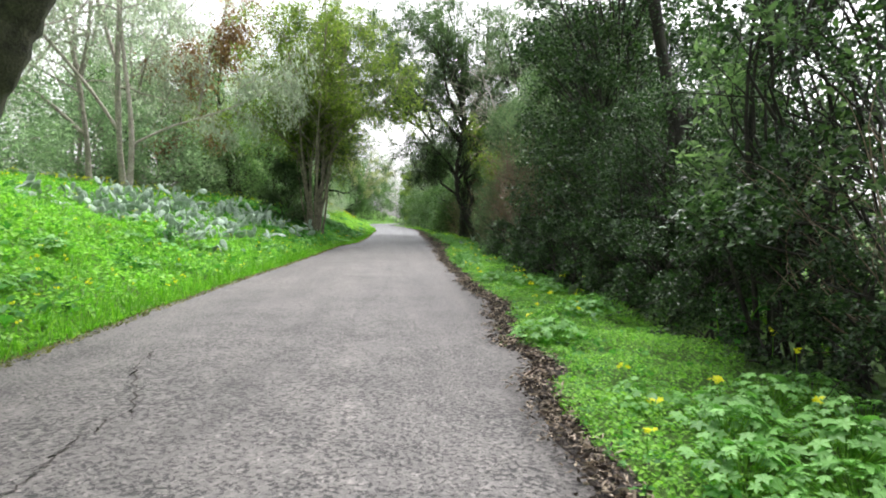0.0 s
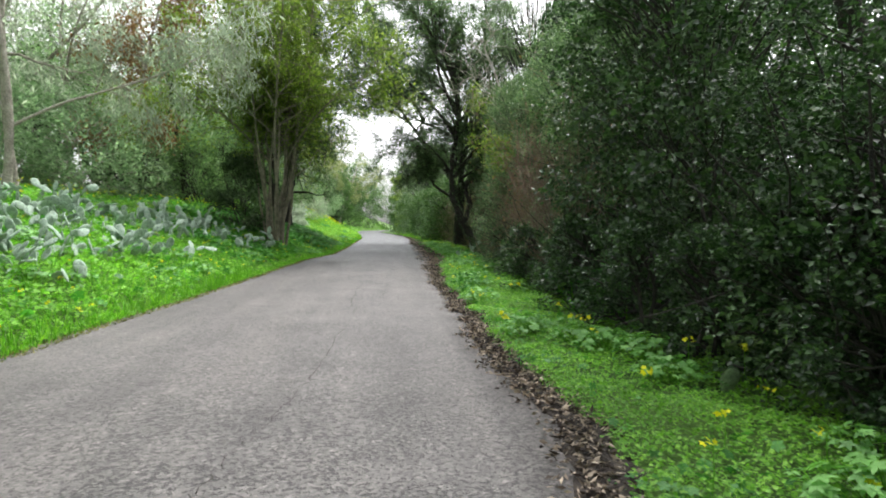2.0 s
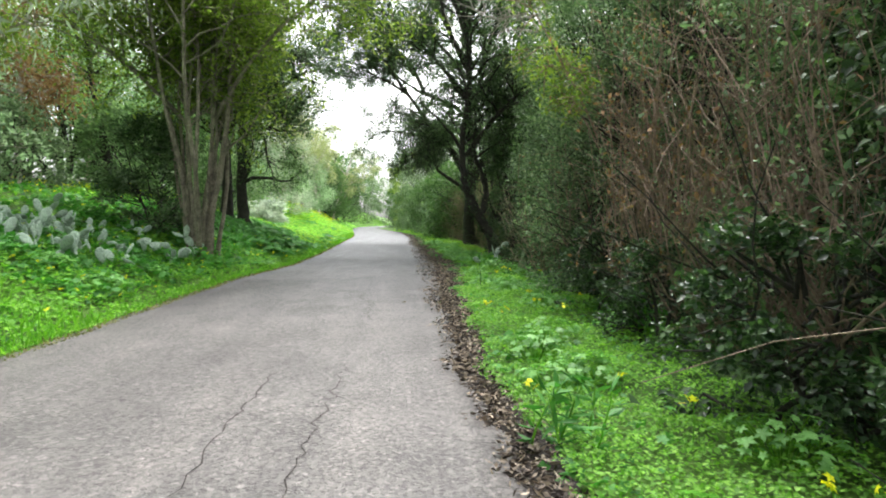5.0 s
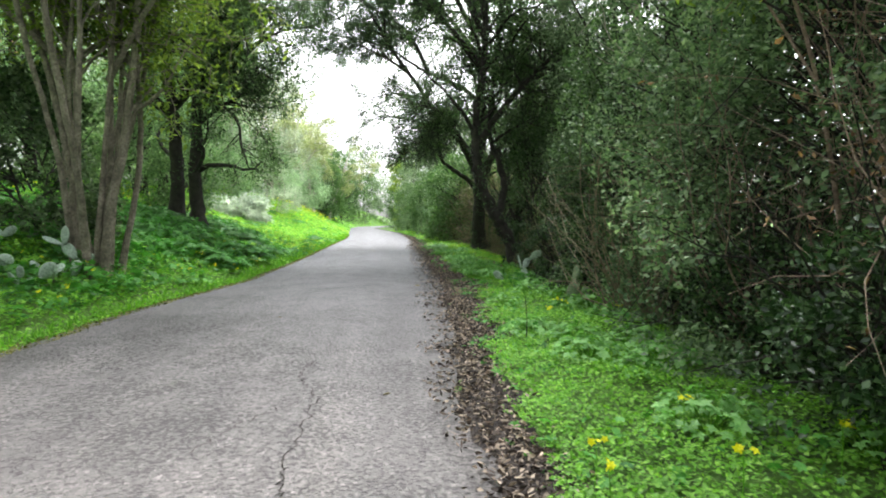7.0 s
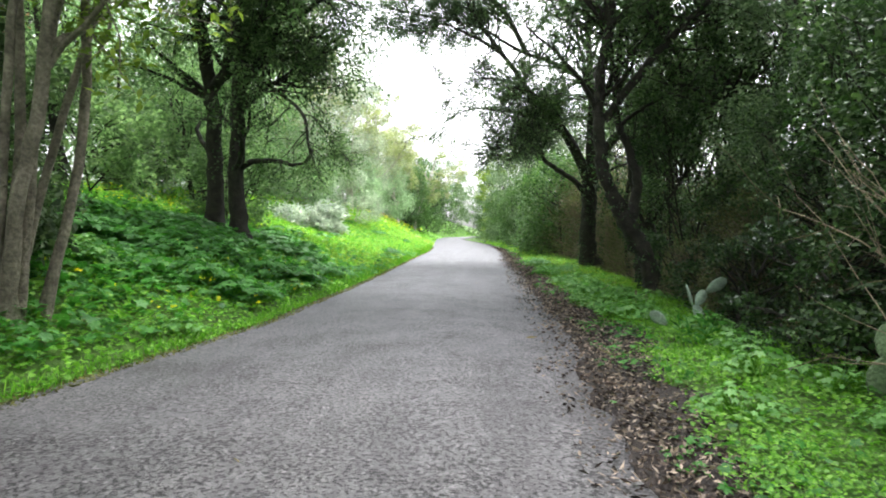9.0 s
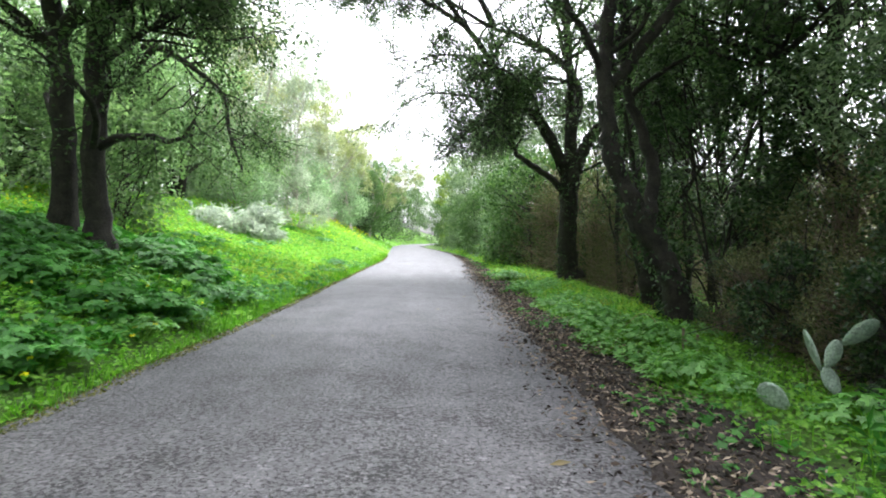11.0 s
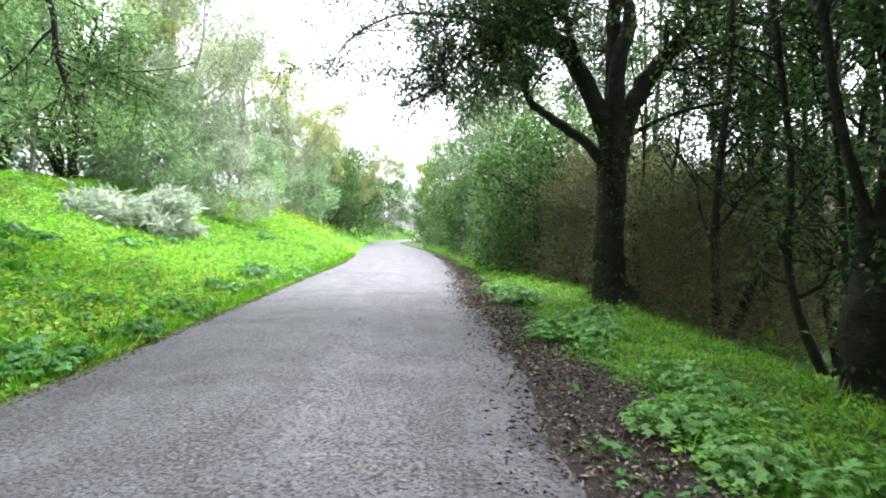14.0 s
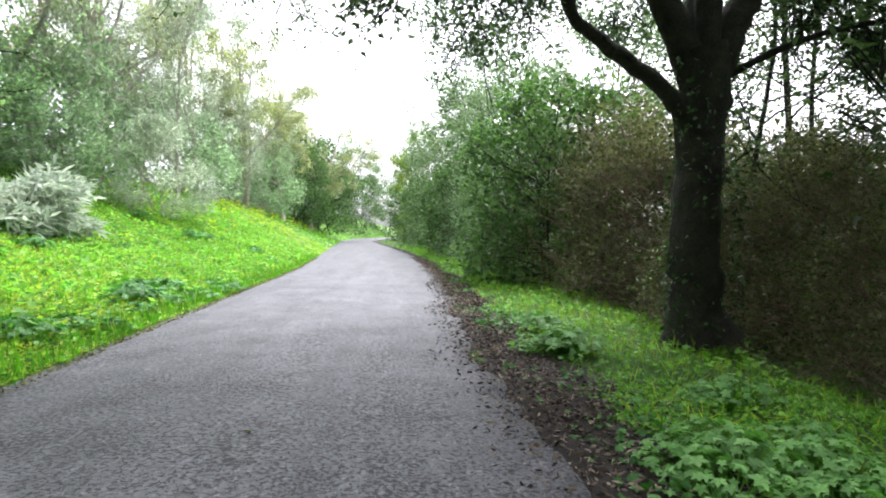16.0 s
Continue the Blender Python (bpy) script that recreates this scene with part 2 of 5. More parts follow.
LITTER = leaf_material("fallen_leaves", (0.010, 0.007, 0.006), (0.075, 0.056, 0.046), (0.50, 0.41, 0.34), 0.1, 0.7, 1.0, (1, 0.9, 0.7))
CACTUS = bark_material("cactus_skin", (0.33, 0.45, 0.34), (0.48, 0.60, 0.49), 2.0)
GREEN_CACTUS = bark_material("green_cactus_skin", (0.13, 0.20, 0.10), (0.24, 0.33, 0.18), 2.0)
GREY_BARK = bark_material("grey_lichened_bark", (0.10, 0.09, 0.062), (0.31, 0.285, 0.21), 5.0)
CRACK = bark_material("dirt_in_cracks", (0.025, 0.022, 0.02), (0.06, 0.052, 0.046))
STALK = leaf_material("dry_stalks", (0.16, 0.13, 0.07), (0.27, 0.22, 0.13), (0.4, 0.34, 0.2), 0.2, 0.8, 1.0)
# moss, browned and darkened to include the shadow below the overhanging plants
MOSS = leaf_material("mossy_fringe", (0.06, 0.065, 0.022), (0.14, 0.15, 0.045), (0.26, 0.25, 0.10), 0.2, 0.9, 1.5)
WOOD = bark_material("weathered_wood", (0.18, 0.14, 0.09), (0.34, 0.28, 0.19), 4.0)
BARK = bark_material("dark_oak_bark", (0.012, 0.012, 0.009), (0.05, 0.046, 0.034))
MOSSY_BARK = bark_material("mossy_bark", (0.03, 0.032, 0.018), (0.09, 0.095, 0.052))
PALE_BARK = bark_material("pale_bark", (0.26, 0.23, 0.19), (0.50, 0.46, 0.40))
TWIG = bark_material("dry_twigs", (0.16, 0.112, 0.082), (0.38, 0.285, 0.215))


# ---- geometry helpers ----
def mesh_object(name, verts, faces, mat, parent=None, smooth=False):
    """verts (n, 3); faces: arrays (k, 3) and (k, 4), joined in one mesh."""
    me = bpy.data.meshes.new(name)
    faces = [f for f in (faces if isinstance(faces, list) else [faces]) if len(f)]
    me.vertices.add(len(verts))
    me.vertices.foreach_set("co", np.ascontiguousarray(verts, dtype=np.float32).ravel())
    loops = np.concatenate([f.ravel() for f in faces]).astype(np.int32)
    sizes = np.concatenate([np.full(len(f), f.shape[1]) for f in faces]).astype(np.int32)
    me.loops.add(len(loops))
    me.loops.foreach_set("vertex_index", loops)
    me.polygons.add(len(sizes))
    me.polygons.foreach_set("loop_start", np.concatenate([[0], np.cumsum(sizes)[:-1]]).astype(np.int32))
    me.polygons.foreach_set("loop_total", sizes)
    me.update(calc_edges=True)
    me.validate()
    if smooth:
        me.polygons.foreach_set("use_smooth", np.ones(len(sizes), dtype=bool))
    me.materials.append(mat)
    ob = new(name, me)
    ob.parent = parent
    return ob


def unit(v):
    return v / np.maximum(np.linalg.norm(v, axis=-1, keepdims=True), 1e-9)


def leaves(rng, at, way, length, width, fold=0.25, flat=0.0):
    """Folded pointed leaves from points at, growing along way: four corners, two triangles hinged on the midrib."""
    n = len(at)
    way = unit(way)
    side = unit(np.cross(way, unit(rng.normal(size=(n, 3))) * (1 - flat) + np.array([0, 0, 1.5 * flat]) + 1e-4))
    up = np.cross(side, way)
    le, wi = np.asarray(length).reshape(-1, 1) * np.ones((n, 1)), np.asarray(width).reshape(-1, 1) * np.ones((n, 1))
    mid = at + way * le * 0.45
    v = np.stack([at, mid + side * wi / 2 + up * wi * fold, at + way * le, mid - side * wi / 2 + up * wi * fold], 1)
    i = np.arange(n)[:, None] * 4
    return v.reshape(-1, 3), np.concatenate([i + [0, 1, 2], i + [0, 2, 3]])


def lobed(rng, at, normal, size, lobes=3, notch=0.35, simple=False):
    """Flat lobed leaves (clover, mallow) lying across their normals: one kite a lobe."""
    n = len(at)
    normal = unit(normal)
    a = unit(np.cross(normal, unit(rng.normal(size=(n, 3)))))
    b = np.cross(normal, a)
    size = np.asarray(size).reshape(-1, 1) * np.ones((n, 1))
    vs, fs = [at[:, None, :]], []
    for k in range(lobes):
        w = 2 * np.pi * k / lobes
        h = np.pi / lobes * 0.92
        for ang, rad, lift in ((w - h, 0.79 - 0.35 * notch, 0.10), (w, 1 - notch * 0.1, -0.08), (w + h, 0.79 - 0.35 * notch, 0.10)):
            vs.append((at + (a * np.cos(ang) + b * np.sin(ang)) * size * rad + normal * size * lift)[:, None, :])
        j = 1 + 3 * k
        fs += [[0, j, j + 1], [0, j + 1, j + 2]]
    per = 1 + 3 * lobes
    if simple:
        vs = [vs[0]] + [vs[1 + 3 * k + m] for k in range(lobes) for m in (0, 2)]
        fs = [[0, 1 + 2 * k, 2 + 2 * k] for k in range(lobes)]
        per = 1 + 2 * lobes
    v = np.concatenate(vs, 1).reshape(-1, 3)
    f = (np.arange(n)[:, None, None] * per + np.array(fs)[None]).reshape(-1, 3)
    return v, f


def tube(line, radii, sides=7, rng=None, knots=0.0):
    """A tapered, slightly knotty tube along a polyline."""
    p, r = np.asarray(line, float), np.asarray(radii, float)
    t = unit(np.gradient(p, axis=0))
    ref = np.array([1.0, 0, 0]) if abs(t[0, 0]) < 0.8 else np.array([0, 1.0, 0])
    s = unit(np.cross(t, ref))
    u = np.cross(t, s)
    ang = np.arange(sides) * 2 * np.pi / sides
    rr = r[:, None] * np.ones((1, sides))
    if rng is not None and knots:
        flute = rng.normal(size=sides) * knots
        swell = np.convolve(rng.normal(size=len(p) + 4), np.ones(5) / 5, "valid") * knots * 1.5
        rr = rr * (1 + flute[None, :] + swell[:, None] + knots * 0.35 * rng.normal(size=rr.shape))
    v = p[:, None] + rr[..., None] * (np.cos(ang)[None, :, None] * s[:, None] + np.sin(ang)[None, :, None] * u[:, None])
    i, j = np.meshgrid(np.arange(len(p) - 1), np.arange(sides), indexing="ij")
    a, b = i * sides + j, i * sides + (j + 1) % sides
    f = np.stack([a, b, b + sides, a + sides], -1).reshape(-1, 4)
    return v.reshape(-1, 3), f


def join(pieces):
    vs, fs, k = [], [], 0
    for v, f in pieces:
        vs.append(v)
        fs.append(f + k)
        k += len(v)
    out = {}
    for f in fs:
        out.setdefault(f.shape[1], []).append(f)
    return np.concatenate(vs), [np.concatenate(x) for x in out.values()]


def bend(rng, start, way, length, steps, wander, lift=0.0):
    """A crooked line that wanders off its way and slowly lifts or droops."""
    p, d = [np.array(start, float)], unit(np.array(way, float))
    for _ in range(steps):
        d = unit(d + rng.normal(size=3) * wander + np.array([0, 0, lift]))
        p.append(p[-1] + d * length / steps)
    return np.array(p)


def smooth_line(points, per=5, rng=None, jitter=0.0):
    p = np.asarray(points, float)
    t = np.linspace(0, len(p) - 1, (len(p) - 1) * per + 1)
    i = np.clip(t.astype(int), 0, len(p) - 2)
    f = (t - i)[:, None]
    ext = np.vstack([2 * p[0] - p[1], p, 2 * p[-1] - p[-2]])
    a, b, c, d = ext[i], ext[i + 1], ext[i + 2], ext[i + 3]
    q = 0.5 * (2 * b + (c - a) * f + (2 * a - 5 * b + 4 * c - d) * f**2 + (3 * b - a - 3 * c + d) * f**3)
    if rng is not None and jitter:
        q[1:-1] += rng.normal(size=q[1:-1].shape) * jitter
    return q


def tree(name, base, seed, limbs, bark, leaf, leaf_len, leaf_wid, count, twig_len=1.0, branch_len=2.0, branches=9, spread=0.28,
         droop=0.0, label="", category="tree", group="", start=0.25, sides=8, twigs=7, bare=()):
    """limbs: polylines from the base, each with start and end radius and, where it differs, its own branch length, start of growth and leafiness;
    branches grow along them, twigs along branches, and leaves round the twigs."""
    rng = np.random.default_rng(seed)
    root = tagged(new(name), label, category, group)
    root.location = base
    thin, tips, share = [], [], []
    for li, (line, r0, r1, *own) in enumerate(limbs):
        reach, begin, leafy = own if own else (branch_len, start, 1.0)
        q = smooth_line(line, 6, rng, min(r1, 0.1) * 0.25)
        rad = np.linspace(r0, r1, len(q))
        if li == 0 or np.linalg.norm(line[0]) < 0.5:
            rad[:4] *= np.array([1.45, 1.22, 1.1, 1.04])
        v, f = tube(q, rad, sides, rng, 0.08)
        mesh_object("limb" if li else "trunk", v, f, bark, root, True)
        if li in bare:
            continue
        n0 = int(len(q) * begin)
        for b in range(branches):
            k = rng.integers(n0, len(q)) if b else len(q) - 1
            ax = unit(q[min(k + 1, len(q) - 1)] - q[max(k - 1, 0)])
            side = unit(np.cross(ax, rng.normal(size=3)))
            way = unit(ax * rng.uniform(0.2, 0.9) + side * rng.uniform(0.6, 1.1) + np.array([0, 0, 0.25]))
            bl = reach * rng.uniform(0.55, 1.15)
            line2 = bend(rng, q[k], way, bl, 6, 0.22, 0.03 - droop * 0.12)
            rr = min(rad[k] * 0.55, 0.03 + 0.018 * bl)
            thin.append(tube(line2, np.linspace(rr, rr * 0.25, 7), 5))
            for _ in range(twigs):
                m = rng.integers(2, 7)
                w = unit(line2[m] - line2[m - 1]) + rng.normal(size=3) * 0.7 - np.array([0, 0, droop])
                line3 = bend(rng, line2[m], w, twig_len * rng.uniform(0.5, 1.2), 4, 0.25, -droop * 0.25)
                thin.append(tube(line3[::2], np.linspace(0.012, 0.004, 3), 3))
                tips.append(line3)
                share.append(leafy)
    v, f = join(thin)
    tagged(mesh_object("branchwork", v, f, bark, root, True), kind="stuff")
    tips = np.array(tips)
    i = np.searchsorted(np.cumsum(share), rng.uniform(0, sum(share) * 0.99999, count))
    s = rng.uniform(0.15, 1.0, count) * 4
    k = np.minimum(s.astype(int), 3)
    at = tips[i, k] + (tips[i, k + 1] - tips[i, k]) * (s - k)[:, None] + rng.normal(size=(count, 3)) * spread
    way = rng.normal(size=(count, 3)) + (0, 0, -0.2 - 2.2 * droop)
    size = rng.uniform(0.65, 1.25, count)
    v, f = leaves(rng, at, way * (1, 1, 0.6), leaf_len * size, leaf_wid * size, flat=0.55 if droop < 0.5 else 0.15)
    mesh_object("crown", v, f, leaf, root)
    return root


def fan(rng, height, stems, radius, lean=0.35, r0=0.05, r1=0.015, wobble=0.12):
    """Stems that spring from one foot and open upwards."""
    out = []
    for _ in range(stems):
        a = rng.uniform(0, 2 * np.pi)
        foot = np.array([np.cos(a), np.sin(a), 0]) * radius * rng.uniform(0.1, 1)
        d = np.array([np.cos(a) * lean, np.sin(a) * lean, 1.0]) + rng.normal(size=3) * 0.1
        line = bend(rng, foot, d, height * rng.uniform(0.75, 1.05), 5, wobble, 0.05)
        out.append((line, r0 * rng.uniform(0.7, 1.2), r1))
    return out


def shrub(name, base, seed, size, bark, leaf, leaf_len, leaf_wid, count, clumps=60, label="", group="", category="shrub", stems=7, twiggy=0, low=0.03, core=0.25, foot=(0.85, 1.0, 0.95, 0.75, 0.45, 0.2)):
    """A dense bush: stems from one foot, and leaves in uneven clumps that crowd its outer shell down to the ground."""
    rng = np.random.default_rng(seed)
    sx, sy, sz = size
    root = tagged(new(name), label, category, group)
    root.location = base
    wood = []
    hh = rng.uniform(0.0, 1.0, clumps) ** 0.9
    prof = np.interp(hh, [0, 0.25, 0.55, 0.8, 0.95, 1], foot) * rng.uniform(0.8, 1.12, clumps)
    ang = rng.uniform(0, 2 * np.pi, clumps)
    rad = rng.uniform(0.3, 1.0, clumps) ** 0.5
    c = np.stack([np.cos(ang) * rad * prof * sx, np.sin(ang) * rad * prof * sy, np.maximum(hh, low) * sz], 1)
    for k in range(stems):
        t = c[rng.integers(0, clumps)]
        root_at = np.array([rng.normal() * sx * 0.15, rng.normal() * sy * 0.15, -0.1])
        mid = root_at * 0.4 + t * 0.6 + rng.normal(size=3) * 0.15 * np.array([1, 1, 0.3])
        mid[2] = t[2] * 0.55
        wood.append(tube(smooth_line([root_at, mid, t], 4), np.linspace(0.028, 0.01, 9), 5))
    for k in range(clumps):
        e = c[k] * np.array([0.35, 0.35, 0.75])
        wood.append(tube(np.array([e, (e + c[k]) / 2 + rng.normal(size=3) * 0.1, c[k]]), [0.018, 0.011, 0.005], 4))
    for k in range(twiggy):
        s = c[rng.integers(0, clumps)]
        w = unit(s - np.array([0, 0, sz * 0.3])) + rng.normal(size=3) * 0.5
        wood.append(tube(bend(rng, s * 0.8, w, rng.uniform(0.5, 1.3), 4, 0.15, 0.0), np.linspace(0.009, 0.003, 5), 3))
    v, f = join(wood)
    mesh_object("branchwork", v, f, bark, root, True)
    i = rng.integers(0, clumps, count)
    blob = rng.uniform(0.6, 1.3, (clumps, 1)) * np.array([1, 1, 0.9]) * (sx + sy) / 2 * core
    at = c[i] + unit(rng.normal(size=(count, 3))) * rng.uniform(0.2, 1.0, (count, 1)) ** 0.6 * blob[i]
    at[:, 2] = np.abs(at[:, 2]) + 0.02
    way = rng.normal(size=(count, 3)) + unit(at - np.array([0, 0, sz * 0.4])) * 0.6 + (0, 0, -0.15)
    q = rng.uniform(0.6, 1.3, count)
    v, f = leaves(rng, at, way * (1, 1, 0.7), leaf_len * q, leaf_wid * q, flat=0.4)
    mesh_object("foliage", v, f, leaf, root)
    return root


def ivy(root, line, r0, r1, seed, count, leaf, label):
    """Climbing leaves that clothe a trunk."""
    rng = np.random.default_rng(seed)
    q = smooth_line(line, 8)
    k = rng.uniform(0, 1, count) ** 1.3 * (len(q) - 1.001)
    i = k.astype(int)
    at = q[i] + (q[i + 1] - q[i]) * (k - i)[:, None]
    rad = (r0 + (r1 - r0) * k / len(q)) * rng.uniform(1.0, 1.35, count)
    a = rng.uniform(0, 2 * np.pi, count)
    keep = np.sin(a * 2 + k * 0.5) + rng.normal(size=count) * 0.5 > -0.2
    out = np.stack([np.cos(a), np.sin(a), np.zeros(count)], 1)
    at, out = (at + out * rad[:, None])[keep], out[keep]
    v, f = leaves(rng, at, out * 0.5 + rng.normal(size=out.shape) * 0.6 + (0, 0, -0.5), rng.uniform(0.05, 0.1, len(at)), rng.uniform(0.035, 0.06, len(at)))
    return tagged(mesh_object("ivy", v, f, leaf, root), label)


# ---- lie of the land ----
R_Y, R_X = [-60, 0, 3, 8, 16, 22, 26, 30, 40, 50, 60, 70, 93, 108, 126], [0.7, 0.82, 0.88, 1.25, 1.22, 1.48, 1.75, 1.85, 1.86, 2.08, 1.75, 0.9, -1.6, -0.5, 6.0]
L_Y, L_X = [-60, 0, 5, 10, 16, 24, 28, 34, 45, 52, 61, 87, 93, 108, 126], [-3.4, -3.25, -3.15, -3.04, -2.74, -2.5, -1.95, -1.88, -2.02, -2.05, -2.5, -4.2, -4.7, -4.6, 0.5]
S_Y, S_W = [-60, 0, 8, 16, 22, 28, 40, 60, 130], [0.15, 0.15, 0.26, 0.18, 0.42, 0.84, 0.78, 0.35, 0.3]


def ripple(x, y, s, seed=0.0):
    return np.sin(x * 1.7 * s + seed) * np.cos(y * 1.3 * s + seed * 2) * 0.5 + np.sin((x + y) * 2.9 * s + seed * 3) * 0.3 + np.cos((x * 0.6 - y) * 4.7 * s + seed) * 0.2


RAG = np.random.default_rng(3).normal(size=(3, 800))


def ragged(y, row, step):
    return np.interp((np.asarray(y, float) + 60) / step % 799, np.arange(800), RAG[row])


def right_edge(y):
    return np.interp(y, R_Y, R_X) + 0.05 * ragged(y, 0, 0.9) + 0.045 * ragged(y, 1, 0.24)


def left_edge(y):
    return np.interp(y, L_Y, L_X) + 0.03 * ripple(y * 0.0, y, 1.1, 4.0)


def lean(y):
    """How far the lane has begun to fall towards its shaded edge."""
    return np.interp(y, [20, 29, 48, 60], [0, 1, 1, 0])


def lane_z(x, y):
    a, b = np.interp(y, L_Y, L_X), np.interp(y, R_Y, R_X)
    c = (x - a) / (b - a)
    return 0.012 + 0.03 * (1 - (2 * c - 1) ** 2) - 0.09 * lean(y) * np.clip(c, 0, 1) ** 2


def height(x, y):
    x, y = np.asarray(x, float), np.asarray(y, float)
    d = np.interp(y, L_Y, L_X) - x
    steps = [0, 0.25, 0.8, 2.1, 3.3, 4.6, 6.2, 8, 16, 60, 400]
    bank = np.interp(d, steps, [0, 0.03, 0.23, 0.72, 1.12, 1.5, 1.85, 2.1, 3.0, 4.5, 8.5])
    open_bank = np.interp(d, steps, [0, 0.02, 0.15, 0.42, 0.70, 1.0, 1.5, 2.6, 3.4, 4.5, 8.5])
    far_bank = np.interp(d, steps, [0, 0.04, 0.26, 0.85, 1.55, 2.2, 2.75, 3.2, 3.9, 4.8, 8.5])
    bank = bank + (open_bank - bank) * np.interp(y, [33, 43], [0, 1])
    bank = bank + (far_bank - bank) * np.interp(y, [49, 58], [0, 1])
    e = x - np.interp(y, R_Y, R_X)
    fall = np.interp(e, [0, 0.4, 1.2, 2.4, 4.0, 8, 30, 400], [0, -0.02, 0.03, 0.05, -0.2, -0.7, -1.2, -1.6])
    fall = fall - lean(y) * np.interp(e, [0, 0.5, 1.5, 3.0, 6.0, 20], [0.10, 0.12, 0.15, 0.24, 0.3, 0.0])
    rough = 0.06 * ripple(x, y, 0.7) + 0.03 * ripple(x, y, 2.1, 1.0)
    return np.where(d > 0, bank + rough * np.clip(d, 0, 1), np.where(e > 0, fall + rough * 0.6 * np.clip(e, 0, 1), lane_z(x, y) - 0.05))


def sheet(name, xs, ys, zf, mat):
    gx, gy = np.meshgrid(xs, ys, indexing="xy")
    v = np.stack([gx, gy, zf(gx, gy)], -1).reshape(-1, 3)
    w = len(xs)
    i, j = np.meshgrid(np.arange(len(ys) - 1), np.arange(w - 1), indexing="ij")
    a = i * w + j
    return mesh_object(name, v, np.stack([a, a + 1, a + w + 1, a + w], -1).reshape(-1, 4), mat, smooth=True)


xs = np.concatenate([[-900, -400, -200, -100, -60, -40, -30], np.arange(-24, 12, 0.35), [14, 18, 24, 34, 60, 100, 200, 400, 900]])
ys = np.concatenate([[-900, -300, -100, -40, -20, -10], np.arange(-5, 70, 0.5), np.arange(70, 140, 2.0), [150, 170, 200, 260, 400, 900]])
tagged(sheet("ground", xs, ys, height, GROUND), "grassy earth with a rising bank beside the lane", "ground", kind="structure")

# the lane: worn asphalt with ragged edges, slightly crowned
ry = np.concatenate([np.arange(-60, 0, 1.0), np.arange(0, 60, 0.12), np.arange(60, 131, 1.0)])
cols = np.linspace(0, 1, 15)
v = []
for y in ry:
    a, b = left_edge(y), right_edge(y)
    for c in cols:
        v.append((a + (b - a) * c, y, lane_z(a + (b - a) * c, y)))
    v.append((b + 0.03, y, lane_z(b, y) - 0.1))
v = np.array(v)
w = len(cols) + 1
i, j = np.meshgrid(np.arange(len(ry) - 1), np.arange(w - 1), indexing="ij")
a = i * w + j
tagged(mesh_object("road", v, np.stack([a, a + 1, a + w + 1, a + w], -1).reshape(-1, 4), ASPHALT), "worn grey asphalt lane with cracks and ragged edges", "road", kind="structure")

# strip of dark soil along the lane's edge
v = []
for y in ry:
    b, sw = right_edge(y), np.interp(y, S_Y, S_W) * (1 + 0.35 * ripple(0 * y, y, 1.9, 5.0))
    for c in (-0.12, 0.1, 0.4, 0.7, 1.0, 1.5):
        x = b + sw * c
        v.append((x, y, (height(x, y) if c > 0 else lane_z(x, y) - 0.045) + (-0.05 if c == 1.5 else 0.02) + 0.012 * ripple(x, y, 6.0)))
v = np.array(v)
w = 6
i, j = np.meshgrid(np.arange(len(ry) - 1), np.arange(w - 1), indexing="ij")
a = i * w + j
tagged(mesh_object("soil_strip", v, np.stack([a, a + 1, a + w + 1, a + w], -1).reshape(-1, 4), SOIL, smooth=True), "dark damp soil along the edge of the asphalt", "soil", kind="structure")

# long cracks, filled with dirt
rng = np.random.default_rng(23)
road = bpy.data.objects["road"]
for k, (line, wide) in enumerate([([(-2.1, 5.2), (-1.95, 4.5), (-1.6, 3.7), (-1.64, 3.3), (-1.64, 2.9), (-1.62, 2.5)], 0.016), ([(-2.12, 5.25), (-2.3, 5.0), (-2.5, 4.6)], 0.010), ([(-0.1, 13.4), (-0.21, 9.9), (-0.32, 8.6), (-0.44, 7.8), (-0.5, 6.9), (-0.55, 5.4)], 0.006),
                                  ([(-0.19, 16.5), (-0.23, 15.4), (-0.23, 14.2), (-0.19, 13.2)], 0.012), ([(0.32, 16.7), (0.27, 15.4), (0.24, 14.4)], 0.008), ([(0.26, 21.2), (0.23, 20.7), (0.41, 20.2), (0.4, 19.2), (0.45, 18.8)], 0.012), ([(0.4, 20.2), (0.1, 19.8), (-0.1, 19.3)], 0.008)]):
    q = smooth_line([(x, y, 0) for x, y in line], 14)
    q[:, :2] += rng.normal(size=(len(q), 2)) * 0.018
    w = wide * rng.uniform(0.35, 1.2, len(q))
    a, b = q.copy(), q.copy()
    a[:, 0] -= w / 2
    b[:, 0] += w / 2
    for e in (a, b):
        e[:, 2] = lane_z(e[:, 0], e[:, 1]) + 0.006
    i = np.arange(len(q) - 1)
    mesh_object("crack", np.vstack([a, b]), np.stack([i, i + len(q), i + len(q) + 1, i + 1], 1), CRACK, road)


